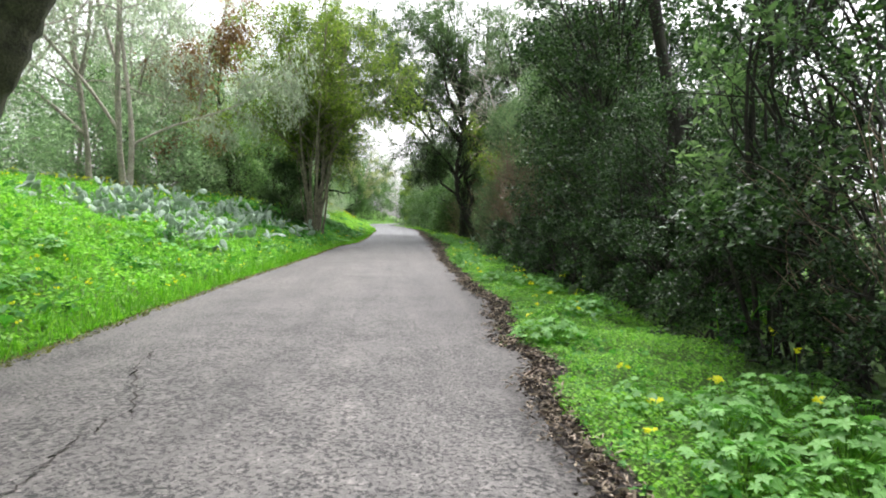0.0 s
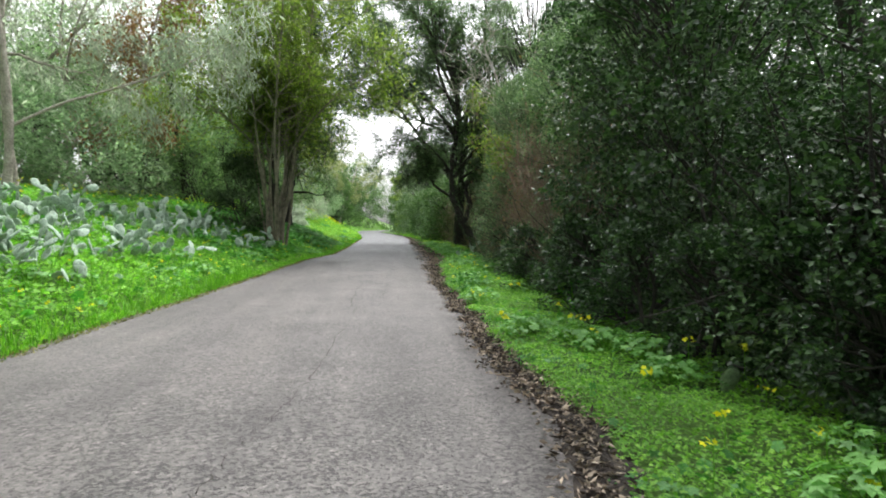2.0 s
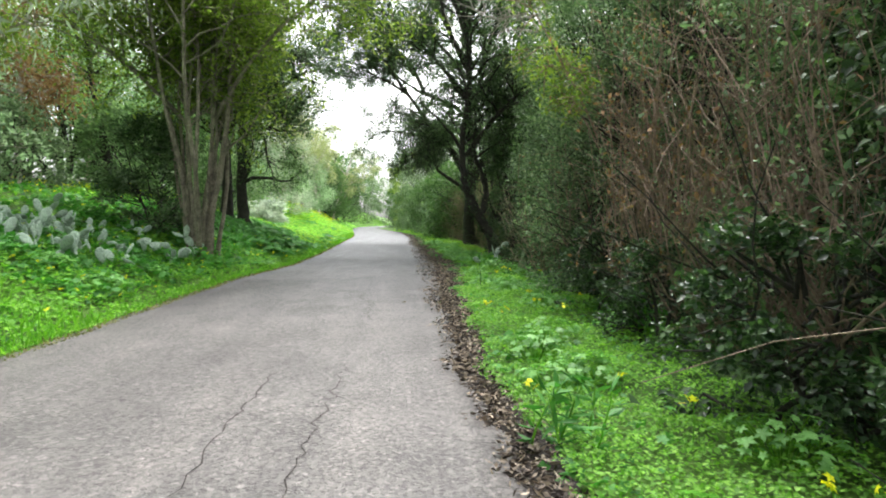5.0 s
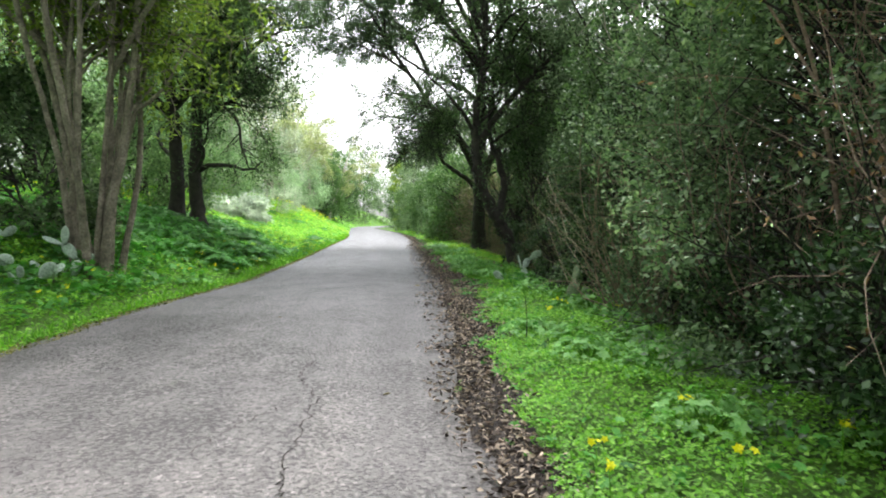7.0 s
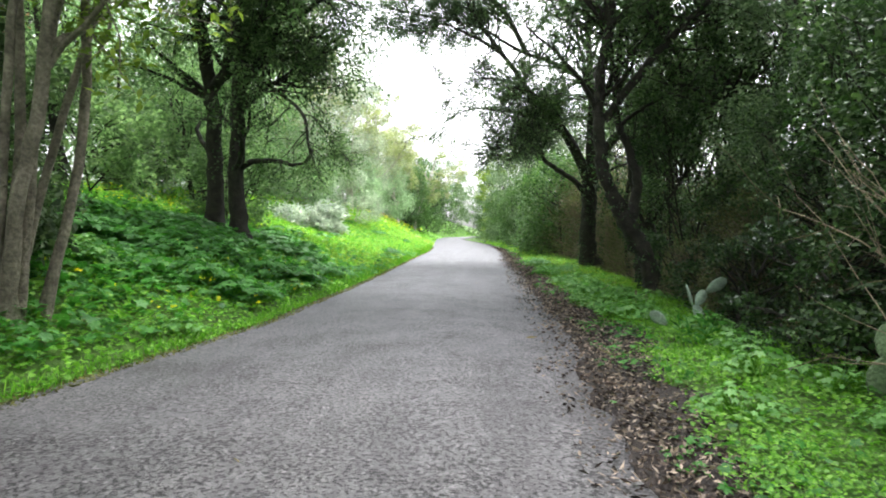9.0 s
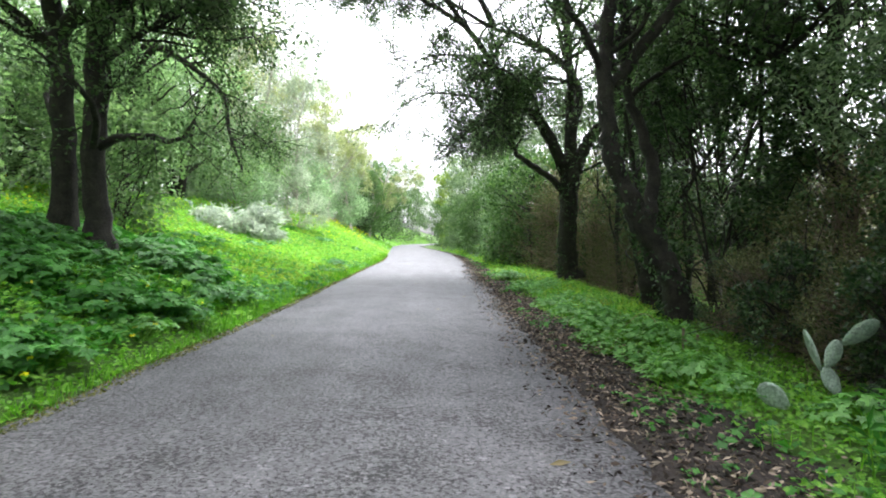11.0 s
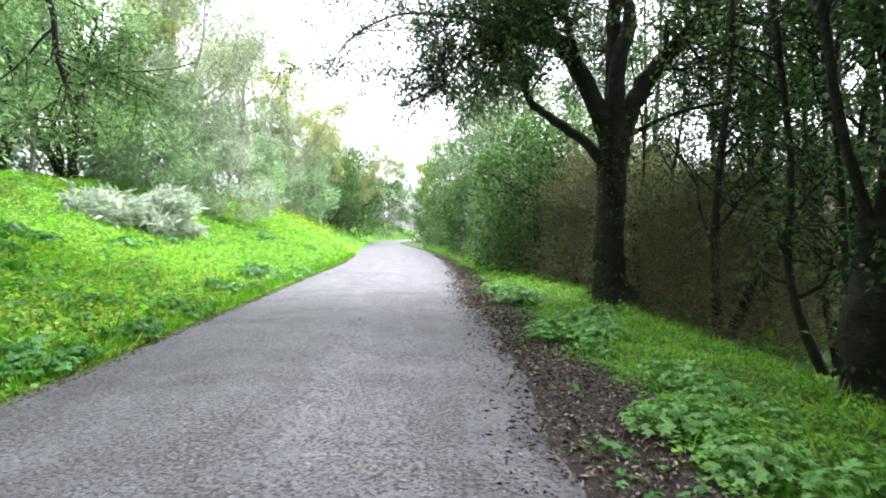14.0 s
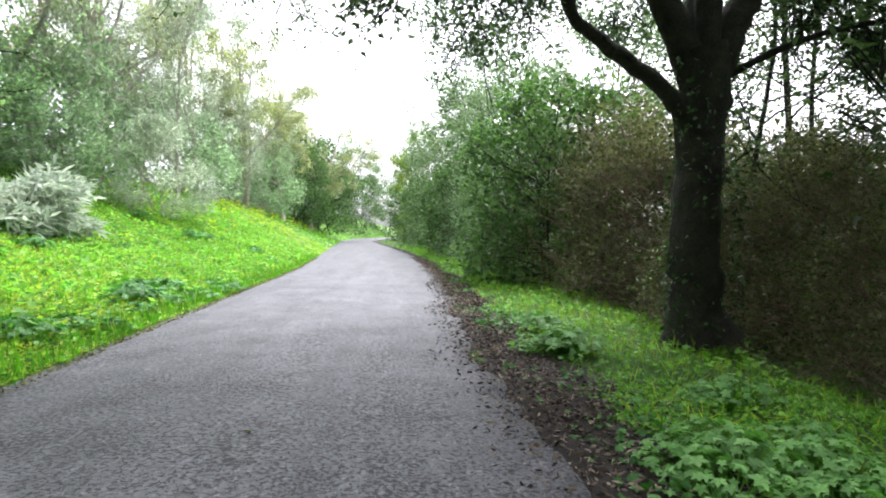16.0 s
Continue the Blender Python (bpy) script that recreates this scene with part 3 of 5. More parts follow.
def twig_bush(name, base, seed, canes, reach, bark, leaf, leaf_len, count, label, side=4, thick=0.012, way=(0, 0), group=""):
    """Bare canes that arch up and outwards from one foot, with side twigs and a few leaves."""
    rng = np.random.default_rng(seed)
    root = tagged(new(name), label, "shrub", group)
    root.location = base
    wood, tips = [], []
    for _ in range(canes):
        a = rng.uniform(0, 2 * np.pi)
        foot = np.array([np.cos(a) * rng.uniform(0, 0.35), np.sin(a) * rng.uniform(0, 0.35), -0.05])
        d = np.array([np.cos(a) * rng.uniform(0.1, 0.55) + way[0], np.sin(a) * rng.uniform(0.1, 0.7) + way[1], 1.0])
        le = reach * rng.uniform(0.5, 1.1)
        q = bend(rng, foot, d, le, 8, 0.12, -0.05)
        q[:, 0] = np.maximum(q[:, 0], -0.72 + 0.1 * q[:, 0])
        r = thick * rng.uniform(0.5, 1.3)
        wood.append(tube(q, np.linspace(r, r * 0.25, 9), 4))
        for _ in range(side):
            k = rng.integers(3, 9)
            e = bend(rng, q[k], unit(q[k] - q[k - 1]) + rng.normal(size=3) * 0.7, le * rng.uniform(0.12, 0.35), 3, 0.2, -0.03)
            wood.append(tube(e, np.linspace(r * 0.4, 0.0015, 4), 3))
            tips.append(e)
    v, f = join(wood)
    mesh_object("branchwork", v, f, bark, root, True)
    tips = np.array(tips)
    i, k = rng.integers(0, len(tips), count), rng.integers(0, 4, count)
    at = tips[i, k] + rng.normal(size=(count, 3)) * 0.03
    q = rng.uniform(0.6, 1.3, count)
    v, f = leaves(rng, at, rng.normal(size=(count, 3)), leaf_len * q, leaf_len * 0.5 * q)
    mesh_object("foliage", v, f, leaf, root)
    return root

# ---- ground cover ----
def scatter(rng, n, y0, y1, d0, d1, side, power=1.0):
    """Random spots between d0 and d1 metres outside the lane's left (-1) or right (1) edge."""
    y = rng.uniform(y0, y1, n)
    d = d0 + (d1 - d0) * rng.uniform(0, 1, n) ** power
    x = np.where(side < 0, left_edge(y) - d, right_edge(y) + d)
    return x, y, d


def strip_width(y):
    return np.interp(y, S_Y, S_W) * (1 + 0.35 * ripple(0 * y, y, 1.9, 5.0))


def cover(name, seed, n, y0, y1, d0, d1, side, mat, size, rise, lobes, label, power=1.0, patchy=0.0, strip=False, simple=False):
    rng = np.random.default_rng(seed)
    x, y, d = scatter(rng, n, y0, y1, d0, d1, side, power)
    if strip:
        keep = d > strip_width(y) * rng.uniform(0.8, 1.3, n)
        x, y, d = x[keep], y[keep], d[keep]
    if patchy:
        keep = ripple(x, y, 0.9, seed) + rng.normal(size=len(x)) * 0.25 > patchy - 0.5
        x, y, d = x[keep], y[keep], d[keep]
    n = len(x)
    hill = 0.55 + 0.45 * ripple(x, y, 1.6, seed * 0.7) + 0.25 * ripple(x, y, 4.3, seed)
    z = np.where(d < 0, 0.02, height(x, y)) + np.clip(hill, 0.08, 1.3) * rise * rng.uniform(0.35, 1.0, n) * np.clip(d / 0.35, 0.25, 1)
    nrm = rng.normal(size=(n, 3)) * 0.4 + (0, 0, 1)
    v, f = lobed(rng, np.stack([x, y, z], 1), nrm, size * rng.uniform(0.6, 1.3, n), lobes, simple=simple)
    return tagged(mesh_object(name, v, f, mat), label, "plants", kind="stuff")


cover("clover_right", 11, 78000, 0, 16.5, 0.12, 1.75, 1, CLOVER, 0.0205, 0.18, 3, "bright green wood sorrel carpet along the shaded verge", 1.1, strip=True, simple=True)
cover("clover_right_hedge", 40, 44000, 16.5, 24, 0.12, 2.2, 1, CLOVER, 0.022, 0.18, 3, "bright green wood sorrel carpet along the shaded verge", 1.1, strip=True, simple=True)
cover("clover_right_mid", 23, 46000, 24, 40, 0.12, 2.9, 1, CLOVER, 0.032, 0.17, 3, "bright green wood sorrel carpet along the shaded verge", 1.1, strip=True, simple=True)
cover("clover_right_far", 12, 9000, 40, 75, 0.2, 3.2, 1, CLOVER, 0.06, 0.25, 3, "bright green low plants on the verge", strip=True, simple=True)
cover("mallow_right", 13, 3000, 0, 48, 0.3, 2.0, 1, MALLOW, 0.031, 0.28, 5, "broad lobed mallow leaves among the wood sorrel", patchy=0.55, strip=True)
cover("clover_left_near", 14, 52000, 3, 34, 0.02, 3.0, -1, CLOVER, 0.045, 0.24, 3, "bright green wood sorrel carpet at the foot of the bank", simple=True)
cover("clover_left_bank", 15, 46000, 4, 62, 1.5, 12, -1, CLOVER, 0.075, 0.26, 3, "bright green plants covering the bank", simple=True)
cover("clover_left_far", 16, 11000, 34, 64, 0.02, 3.0, -1, CLOVER, 0.07, 0.22, 3, "bright green plants beside the lane", simple=True)
# lighter leaves mixed in here stand for strong light on this slope
cover("lit_bank_greens", 30, 22000, 6, 20.5, 0.3, 7, -1, LIT_BANK_GREEN, 0.055, 0.34, 3, "bank plants coloured lighter where the bank is brightly lit", simple=True)
cover("mallow_left", 17, 8000, 3, 40, 0.3, 7, -1, MALLOW, 0.075, 0.36, 5, "darker broad mallow leaves in patches on the bank", patchy=0.6)
cover("shade_plants", 19, 4500, 25, 36, 1.0, 5.0, -1, MALLOW, 0.075, 0.42, 5, "dark leafy undergrowth at the foot of the trees", patchy=0.25)
cover("tall_plants", 28, 9000, 19.5, 34.5, 0.4, 3.4, -1, MALLOW, 0.06, 0.34, 5, "tall dark green leafy plants round the foot of the tree", patchy=0.2)
cover("strip_weeds", 20, 7000, 0, 60, 0.15, 1.0, 1, MALLOW, 0.04, 0.12, 5, "small weeds sprouting from the dark soil strip", patchy=0.62)
cover("meadow_leaves", 35, 17000, 31, 62, 0.0, 9, -1, LIT_BANK_GREEN, 0.065, 0.32, 5, "lush broad-leaved plants on the open bank", simple=True)
# dark leaf patches put the meadow's blotchy shade into colour
cover("meadow_shade", 37, 5000, 31, 60, 0.1, 9, -1, MALLOW, 0.07, 0.3, 5, "dark broad-leaved plants standing in for blotchy shade on the bank", patchy=0.6, simple=True)
cover("moss_fringe", 24, 22000, 2, 60, -0.16, 0.14, -1, MOSS, 0.022, 0.03, 3, "mossy fringe beside the asphalt, darkened for shadow under the plants", simple=True)
cover("field_right", 29, 20000, -10, 100, 3.0, 26, 1, CLOVER, 0.14, 0.12, 3, "bright green grassy field behind the thicket", simple=True)
cover("verge_start", 31, 3500, -9, 0, 0.1, 3.2, 1, CLOVER, 0.06, 0.2, 3, "bright green low plants on the verge", simple=True)
cover("bank_start", 32, 9000, -9, 5, 0.0, 10, -1, CLOVER, 0.075, 0.24, 3, "bright green plants covering the bank", simple=True)
cover("far_verge", 18, 10000, 60, 128, 0.0, 9, -1, CLOVER, 0.14, 0.3, 3, "bright green grassy bank in the distance", simple=True)


def blades(name, seed, n, y0, y1, d0, d1, side, length, label, power=1.0, strip=False):
    rng = np.random.default_rng(seed)
    x, y, d = scatter(rng, n, y0, y1, d0, d1, side, power)
    if strip:
        keep = d > strip_width(y) * rng.uniform(0.9, 1.4, n)
        x, y = x[keep], y[keep]
    n = len(x)
    at = np.stack([x, y, height(x, y) - 0.01], 1)
    le = length * rng.uniform(0.5, 1.3, n)
    v, f = leaves(rng, at, rng.normal(size=(n, 3)) * 0.38 + (0, 0, 1), le, 0.006 + le * 0.025, 0.1)
    return tagged(mesh_object(name, v, f, GRASS), label, "grass", kind="stuff")


blades("grass_left", 21, 16000, 3, 19, 0.0, 9, -1, 0.26, "fresh green grass blades on the bank", 1.4)
blades("grass_fringe", 42, 9000, 3, 62, -0.07, 0.2, -1, 0.13, "tufts of grass hanging over the edge of the asphalt")
blades("grass_left_far", 39, 20000, 31, 60, 0.0, 9, -1, 0.26, "fresh green grass blades on the open bank", 1.4)
def meadow(name, seed, n, y0, y1, d0, d1, side, length, label):
    rng = np.random.default_rng(seed)
    x, y, d = scatter(rng, n, y0, y1, d0, d1, side)
    keep = (y > 34 + 2.5 * ripple(x, y, 0.5, 2.0)) if side < 0 else d > strip_width(y) * rng.uniform(1.0, 1.5, n)
    x, y = x[keep], y[keep]
    at = np.stack([x, y, height(x, y) + 0.02], 1)
    le = length * rng.uniform(0.5, 1.3, len(x))
    v, f = leaves(rng, at, rng.normal(size=(len(x), 3)) * 0.5 + (0, 0, 0.9), le, 0.006 + le * 0.03, 0.1)
    return tagged(mesh_object(name, v, f, MEADOW), label, "grass", kind="stuff")


cover("meadow_near", 38, 30000, 34, 47, 0.0, 4.5, -1, MEADOW, 0.034, 0.16, 3, "lush yellow-green plants beside the lane", simple=True)
cover("meadow_left", 25, 40000, 36, 72, 0.0, 10, -1, MEADOW, 0.05, 0.24, 3, "lush yellow-green plants on the open bank", simple=True)
meadow("meadow_grass", 27, 9000, 31, 72, 0.0, 10, -1, 0.26, "yellow-green grass blades on the open bank")
meadow("meadow_right", 26, 6000, 33, 75, 0.5, 3.0, 1, 0.17, "yellow-green grass along the verge")
blades("grass_right", 22, 13000, 25, 75, 0.3, 3.2, 1, 0.17, "fresh green grass blades on the verge", strip=True)


def flowers(name, seed, n, y0, y1, d0, d1, side, lift, size, label, power=1.0):
    rng = np.random.default_rng(seed)
    x, y, d = scatter(rng, n, y0, y1, d0, d1, side, power)
    z = height(x, y) + lift * rng.uniform(0.8, 1.25, n)
    at = np.stack([x, y, z], 1)
    k = 4
    at = np.repeat(at, k, 0) + rng.normal(size=(n * k, 3)) * (size * 0.7, size * 0.7, size * 0.4)
    v, f = lobed(rng, at, rng.normal(size=(n * k, 3)) * 0.7 + (0, -0.3, 0.8), size * rng.uniform(0.6, 1.1, n * k), 5, 0.8)
    return tagged(mesh_object(name, v, f, PETAL), label, "flowers", kind="stuff")


flowers("flowers_left", 32, 170, 4, 32, 0.05, 3.2, -1, 0.24, 0.02, "scattered yellow wood sorrel flowers beside the lane")
flowers("flowers_bank", 33, 330, 6, 42, 3.6, 9, -1, 0.32, 0.03, "yellow flowers along the top of the bank", 0.6)
flowers("flowers_far", 34, 380, 54, 100, 2.0, 6, -1, 0.35, 0.045, "band of yellow flowers on the distant bank")

# single flowering wood sorrel stalks close to the lane
def flower_stalk(x, y, seed, lift):
    rng = np.random.default_rng(seed)
    root = tagged(new("flower_stalk"), "upright stalk with bright yellow flowers", "flower", "yellow flowers on the verge")
    root.location = (x, y, float(height(x, y)))
    root.scale = (1, 1, lift)
    for _ in range(4):
        v, f = lobed(rng, np.array([(rng.normal() * 0.02, rng.normal() * 0.02, 0.27 + rng.normal() * 0.012)]), rng.normal(size=(1, 3)) * 0.6 + (0, -0.3, 0.8), rng.uniform(0.019, 0.031), 5, 0.8)
        mesh_object("bloom", v, f, PETAL, root)
    mesh_object("stalk", *join([tube(np.array([(0, 0, 0), (0.01, 0.004, 0.13), (0, 0, 0.27)]), [0.003, 0.0025, 0.002], 5)]), GRASS, root)


SPOTS = [(1.22, 2.74), (2.05, 3.61), (3.1, 4.61), (2.33, 3.02), (1.56, 3.95), (1.46, 3.21), (1.4, 6.18), (2.0, 6.29), (1.57, 11.02), (2.22, 10.8), (1.49, 10.84), (2.95, 12.3), (1.57, 13.55), (1.65, 13.29), (2.21, 13.85), (2.3, 13.7), (2.19, 14.76),
         (1.47, 15.14), (2.41, 19.24), (2.35, 18.62), (2.89, 18.75), (1.84, 18.94), (1.72, 18.45), (1.9, 18.2), (2.82, 23.04)]
rng = np.random.default_rng(36)
for k in range(22):
    yy = rng.uniform(3, 25)
    SPOTS.append((float(right_edge(yy)) + rng.uniform(0.35, 2.0), yy))
for k in range(26):
    yy = rng.uniform(6, 30)
    SPOTS.append((float(left_edge(yy)) - rng.uniform(0.05, 1.6), yy))
for k, (xx, yy) in enumerate(SPOTS):
    flower_stalk(xx, yy, 300 + k, rng.uniform(0.75, 1.15))


def mallow_plant(base, seed, n, reach, size, leaf=PALE_MALLOW, label="clump of broad pale green lobed leaves on the verge", group="mallow clumps on the verge"):
    """A low clump of stalked, lobed leaves held almost level, the outer ones lower."""
    rng = np.random.default_rng(seed)
    root = tagged(new("mallow_plant"), label, "plant", group)
    root.location = base
    a, r = rng.uniform(0, 2 * np.pi, n), reach * rng.uniform(0.05, 1.0, n) ** 0.6
    z = (0.24 - 0.13 * (r / reach) ** 2) * rng.uniform(0.75, 1.15, n)
    at = np.stack([np.cos(a) * r, np.sin(a) * r, z], 1)
    nrm = np.stack([np.cos(a) * 0.35, np.sin(a) * 0.35, np.ones(n)], 1) + rng.normal(size=(n, 3)) * 0.22
    v, f = lobed(rng, at, nrm, size * rng.uniform(0.6, 1.25, n), 5, 0.75)
    mesh_object("foliage", v, f, leaf, root)
    stems = [tube(np.array([(p[0] * 0.2, p[1] * 0.2, 0), (p[0] * 0.7, p[1] * 0.7, p[2] * 0.7), p]), [0.003, 0.0025, 0.002], 3) for p in at]
    mesh_object("stalk", *join(stems), GRASS, root)
    return root


mallows = [mallow_plant((1.75, 2.9, 0.0), 600, 75, 0.34, 0.05), mallow_plant((2.15, 2.6, 0.03), 601, 85, 0.38, 0.054), mallow_plant((2.3, 3.4, 0.03), 602, 70, 0.32, 0.044)]
rng = np.random.default_rng(63)
spots = [(1.55, 2.45), (1.95, 3.3), (2.5, 2.9), (2.7, 3.6), (1.9, 2.2), (1.6, 3.6), (2.35, 10.2), (2.6, 9.8), (2.5, 30.5), (2.75, 30.2), (2.65, 38.2), (2.6, 37.7), (2.85, 38.0), (2.9, 37.4), (3.0, 30.9), (2.7, 20.5), (3.1, 20.8)]
for k in range(46):
    yy = rng.uniform(4, 40)
    spots.append((float(right_edge(yy) + strip_width(yy)) + rng.uniform(0.25, 1.6), yy))
for k in range(34):
    yy = rng.uniform(29, 43)
    spots.append((float(right_edge(yy) + strip_width(yy)) + abs(rng.normal()) * 0.4, yy))
for k in range(34):
    yy = rng.uniform(5, 32)
    spots.append((float(left_edge(yy)) - rng.uniform(0.3, 3.0), yy))
for k, (xx, yy) in enumerate(spots):
    m = Matrix.Translation((xx, yy, float(height(xx, yy)))) @ Matrix.Rotation(rng.uniform(0, 6.28), 4, "Z") @ Matrix.Scale(rng.uniform(0.7, 1.1), 4)
    copy_thing(mallows[k % 3], m).matrix_basis = m

# darker clumps on the bank: a thick stand under the trees, then scattered along the lane's edge
dark = [mallow_plant((-2.6, 31.0, 0.3), 610 + k, 110, 0.42, 0.075, MALLOW, "clump of broad dark green lobed leaves on the bank", "dark mallow clumps on the bank") for k in range(2)]
spots = []
for k in range(62):
    yy = rng.uniform(28.5, 35.5)
    spots.append((float(left_edge(yy)) - rng.uniform(0.45, 4.2), yy, rng.uniform(0.9, 1.45)))
for k in range(30):
    yy = rng.uniform(33.5, 47)
    spots.append((float(left_edge(yy)) - 0.15 - abs(rng.normal()) * 0.3, yy, rng.uniform(0.45, 0.8)))
for k in range(30):
    yy = rng.uniform(36, 54)
    spots.append((float(left_edge(yy)) - rng.uniform(0.6, 5.5), yy, rng.uniform(0.6, 1.1)))
for k, (xx, yy, size) in enumerate(spots):
    m = Matrix.Translation((xx, yy, float(height(xx, yy)))) @ Matrix.Rotation(rng.uniform(0, 6.28), 4, "Z") @ Matrix.Scale(size, 4)
    copy_thing(dark[k % 2], m).matrix_basis = m

# fallen leaves on the soil strip
rng = np.random.default_rng(41)
n = 46000
y = np.concatenate([rng.uniform(0, 20, 13000), rng.uniform(20, 60, n - 13000)])
b, sw = right_edge(y), np.interp(y, S_Y, S_W)
x = b + sw * np.clip(rng.normal(0.46, 0.40, n), -0.5, 1.5)
z = np.where(x > b, height(x, y) + 0.028, lane_z(x, y) + 0.012) + rng.uniform(0, 0.025, n)
v, f = leaves(rng, np.stack([x, y, z], 1), rng.normal(size=(n, 3)) * (1, 1, 0.3), rng.uniform(0.025, 0.07, n), rng.uniform(0.009, 0.024, n))
tagged(mesh_object("leaf_litter", v, f, LITTER), "brown fallen oak leaves on dark soil beside the asphalt", "leaves", kind="stuff")


# ---- trees on the bank ----
def on(x, y, sink=0.05):
    return (x, y, float(height(x, y)) - sink)


def plant_copies(kinds, spots, rng):
    for x, y, s, k in spots:
        m = Matrix.Translation(on(x, y, 0.08)) @ Matrix.Rotation(rng.uniform(0, 6.28), 4, "Z") @ Matrix.Scale(s, 4)
        copy_thing(kinds[k], m).matrix_basis = m


rng0 = np.random.default_rng(5)
stems = fan(rng0, 8.6, 13, 0.5, 0.14, 0.055, 0.018, 0.06)
stems += [([(0.2, -0.05, 0), (0.28, -0.05, 0.9), (0.5, 0, 2.0), (0.7, 0, 3.4), (0.85, 0.1, 5.2), (1.3, 0.2, 8.4)], 0.085, 0.035),
          ([(-0.2, 0, 0), (-0.25, 0, 1.2), (-0.15, 0, 2.4), (-0.35, 0.1, 4.0), (-0.9, 0.2, 6.4), (-1.5, 0.3, 8.2)], 0.065, 0.025),
          ([(0.3, 0, 2.9), (1.2, -0.3, 4.2), (2.2, -0.5, 5.2), (3.0, -0.6, 5.7)], 0.05, 0.015),
          ([(-0.2, 0, 3.0), (-1.1, -0.4, 4.0), (-2.1, -0.6, 4.8), (-2.9, -0.6, 5.1)], 0.05, 0.015)]
tree("multi_stem_tree", on(-3.6, 25.6), 51, stems, GREY_BARK, OLIVE_LEAF, 0.12, 0.055, 56000, 0.9, 2.3, 14, 0.13, 0.14,
     "multi-stemmed tree with grey-brown stems and feathery yellow-green crown", start=0.42)
tree("dark_oak", on(-5.1, 33.3), 52, [([(0, 0, 0), (0.05, 0, 1.4), (0.0, 0, 3.0), (-0.25, 0, 4.6), (-0.5, 0.2, 7.0), (-0.2, 0.3, 9.5)], 0.22, 0.07), ([(-0.05, 0, 3.1), (0.5, -0.3, 3.7), (0.9, -0.5, 5.0), (1.6, -0.7, 6.6)], 0.12, 0.05)],
     BARK, HAZED_OAK_LEAF, 0.09, 0.05, 28000, 0.8, 2.6, 24, 0.15, 0.25, "dark-trunked oak with thin crown on the bank beside the lane", start=0.25, group="oak pair on the bank")
tree("dark_oak", on(-4.4, 33.1), 53, [([(0, 0, 0), (-0.1, 0, 1.3), (0.0, 0, 3.2), (0.1, 0.1, 5.0), (0.5, 0.2, 7.5), (0.3, 0.2, 10.0)], 0.20, 0.07), ([(0.0, 0, 3.4), (0.7, 0.2, 4.4), (1.5, 0.3, 5.2), (2.2, 0.3, 5.6)], 0.10, 0.03), ([(0.1, 0.1, 5.0), (1.4, 0, 6.8), (2.6, -0.2, 8.0), (3.4, -0.2, 8.8)], 0.07, 0.02), ([(0.4, 0.2, 6.8), (1.2, 0.3, 8.8), (2.0, 0.3, 11.0)], 0.07, 0.02), ([(0.3, 0.2, 6.5), (1.6, 0.1, 8.6), (3.0, 0.0, 9.9), (4.4, 0.0, 10.8)], 0.07, 0.02), ([(0.1, 0, 3.0), (0.7, 0.3, 3.6), (1.2, 0.5, 3.5)], 0.06, 0.02)],
     BARK, OAK_LEAF, 0.085, 0.048, 52000, 0.8, 2.4, 20, 0.15, 0.3, "dark-trunked oak with drooping limbs reaching over the lane", start=0.25, group="oak pair on the bank")
# the wide crown, mostly out of view, is added to shade the start
tree("leaning_oak", on(-5.3, 6.5), 54, [([(0, 0, 0), (0.35, 0, 0.6), (0.75, 0, 1.4), (1.2, 0, 2.2), (1.65, 0, 3.1), (2.3, 0, 4.4), (2.8, 0, 7.0)], 0.34, 0.14), ([(1.0, 0, 2.3), (0.5, 0.4, 3.6), (0.0, 0.7, 5.5)], 0.15, 0.06)],
     MOSSY_BARK, OAK_LEAF, 0.12, 0.065, 22000, 0.9, 3.0, 16, 0.25, 0.2, "dark leaning oak trunk on the bank", start=0.6)

tree("dark_oak", on(-8.6, 41.6), 55, [([(0, 0, 0), (0.1, 0, 2.0), (0.3, 0, 4.0), (0.2, 0.2, 7.0), (0.5, 0.3, 9.5)], 0.2, 0.06), ([(0.3, 0, 4.2), (1.2, -0.3, 4.9), (2.2, -0.5, 4.4), (3.2, -0.6, 3.5), (3.4, -0.6, 2.4), (3.8, -0.7, 1.3)], 0.10, 0.025), ([(0.2, 0.1, 6.0), (1.4, 0, 7.4), (3.0, -0.2, 7.8)], 0.08, 0.03)],
     BARK, HAZED_OAK_LEAF, 0.09, 0.05, 24000, 0.8, 2.2, 20, 0.16, 0.25, "dark oak on the bank with one long drooping limb", start=0.3)
tree("dark_oak", on(-9.6, 34.6), 56, [([(0, 0, 0), (-0.1, 0, 1.8), (-0.4, 0, 3.6), (-0.7, 0.2, 6.0), (-0.5, 0.3, 8.0)], 0.15, 0.05)],
     BARK, HAZED_OAK_LEAF, 0.09, 0.05, 7000, 0.8, 2.2, 14, 0.24, 0.2, "slender dark oak standing back on the bank", start=0.4)

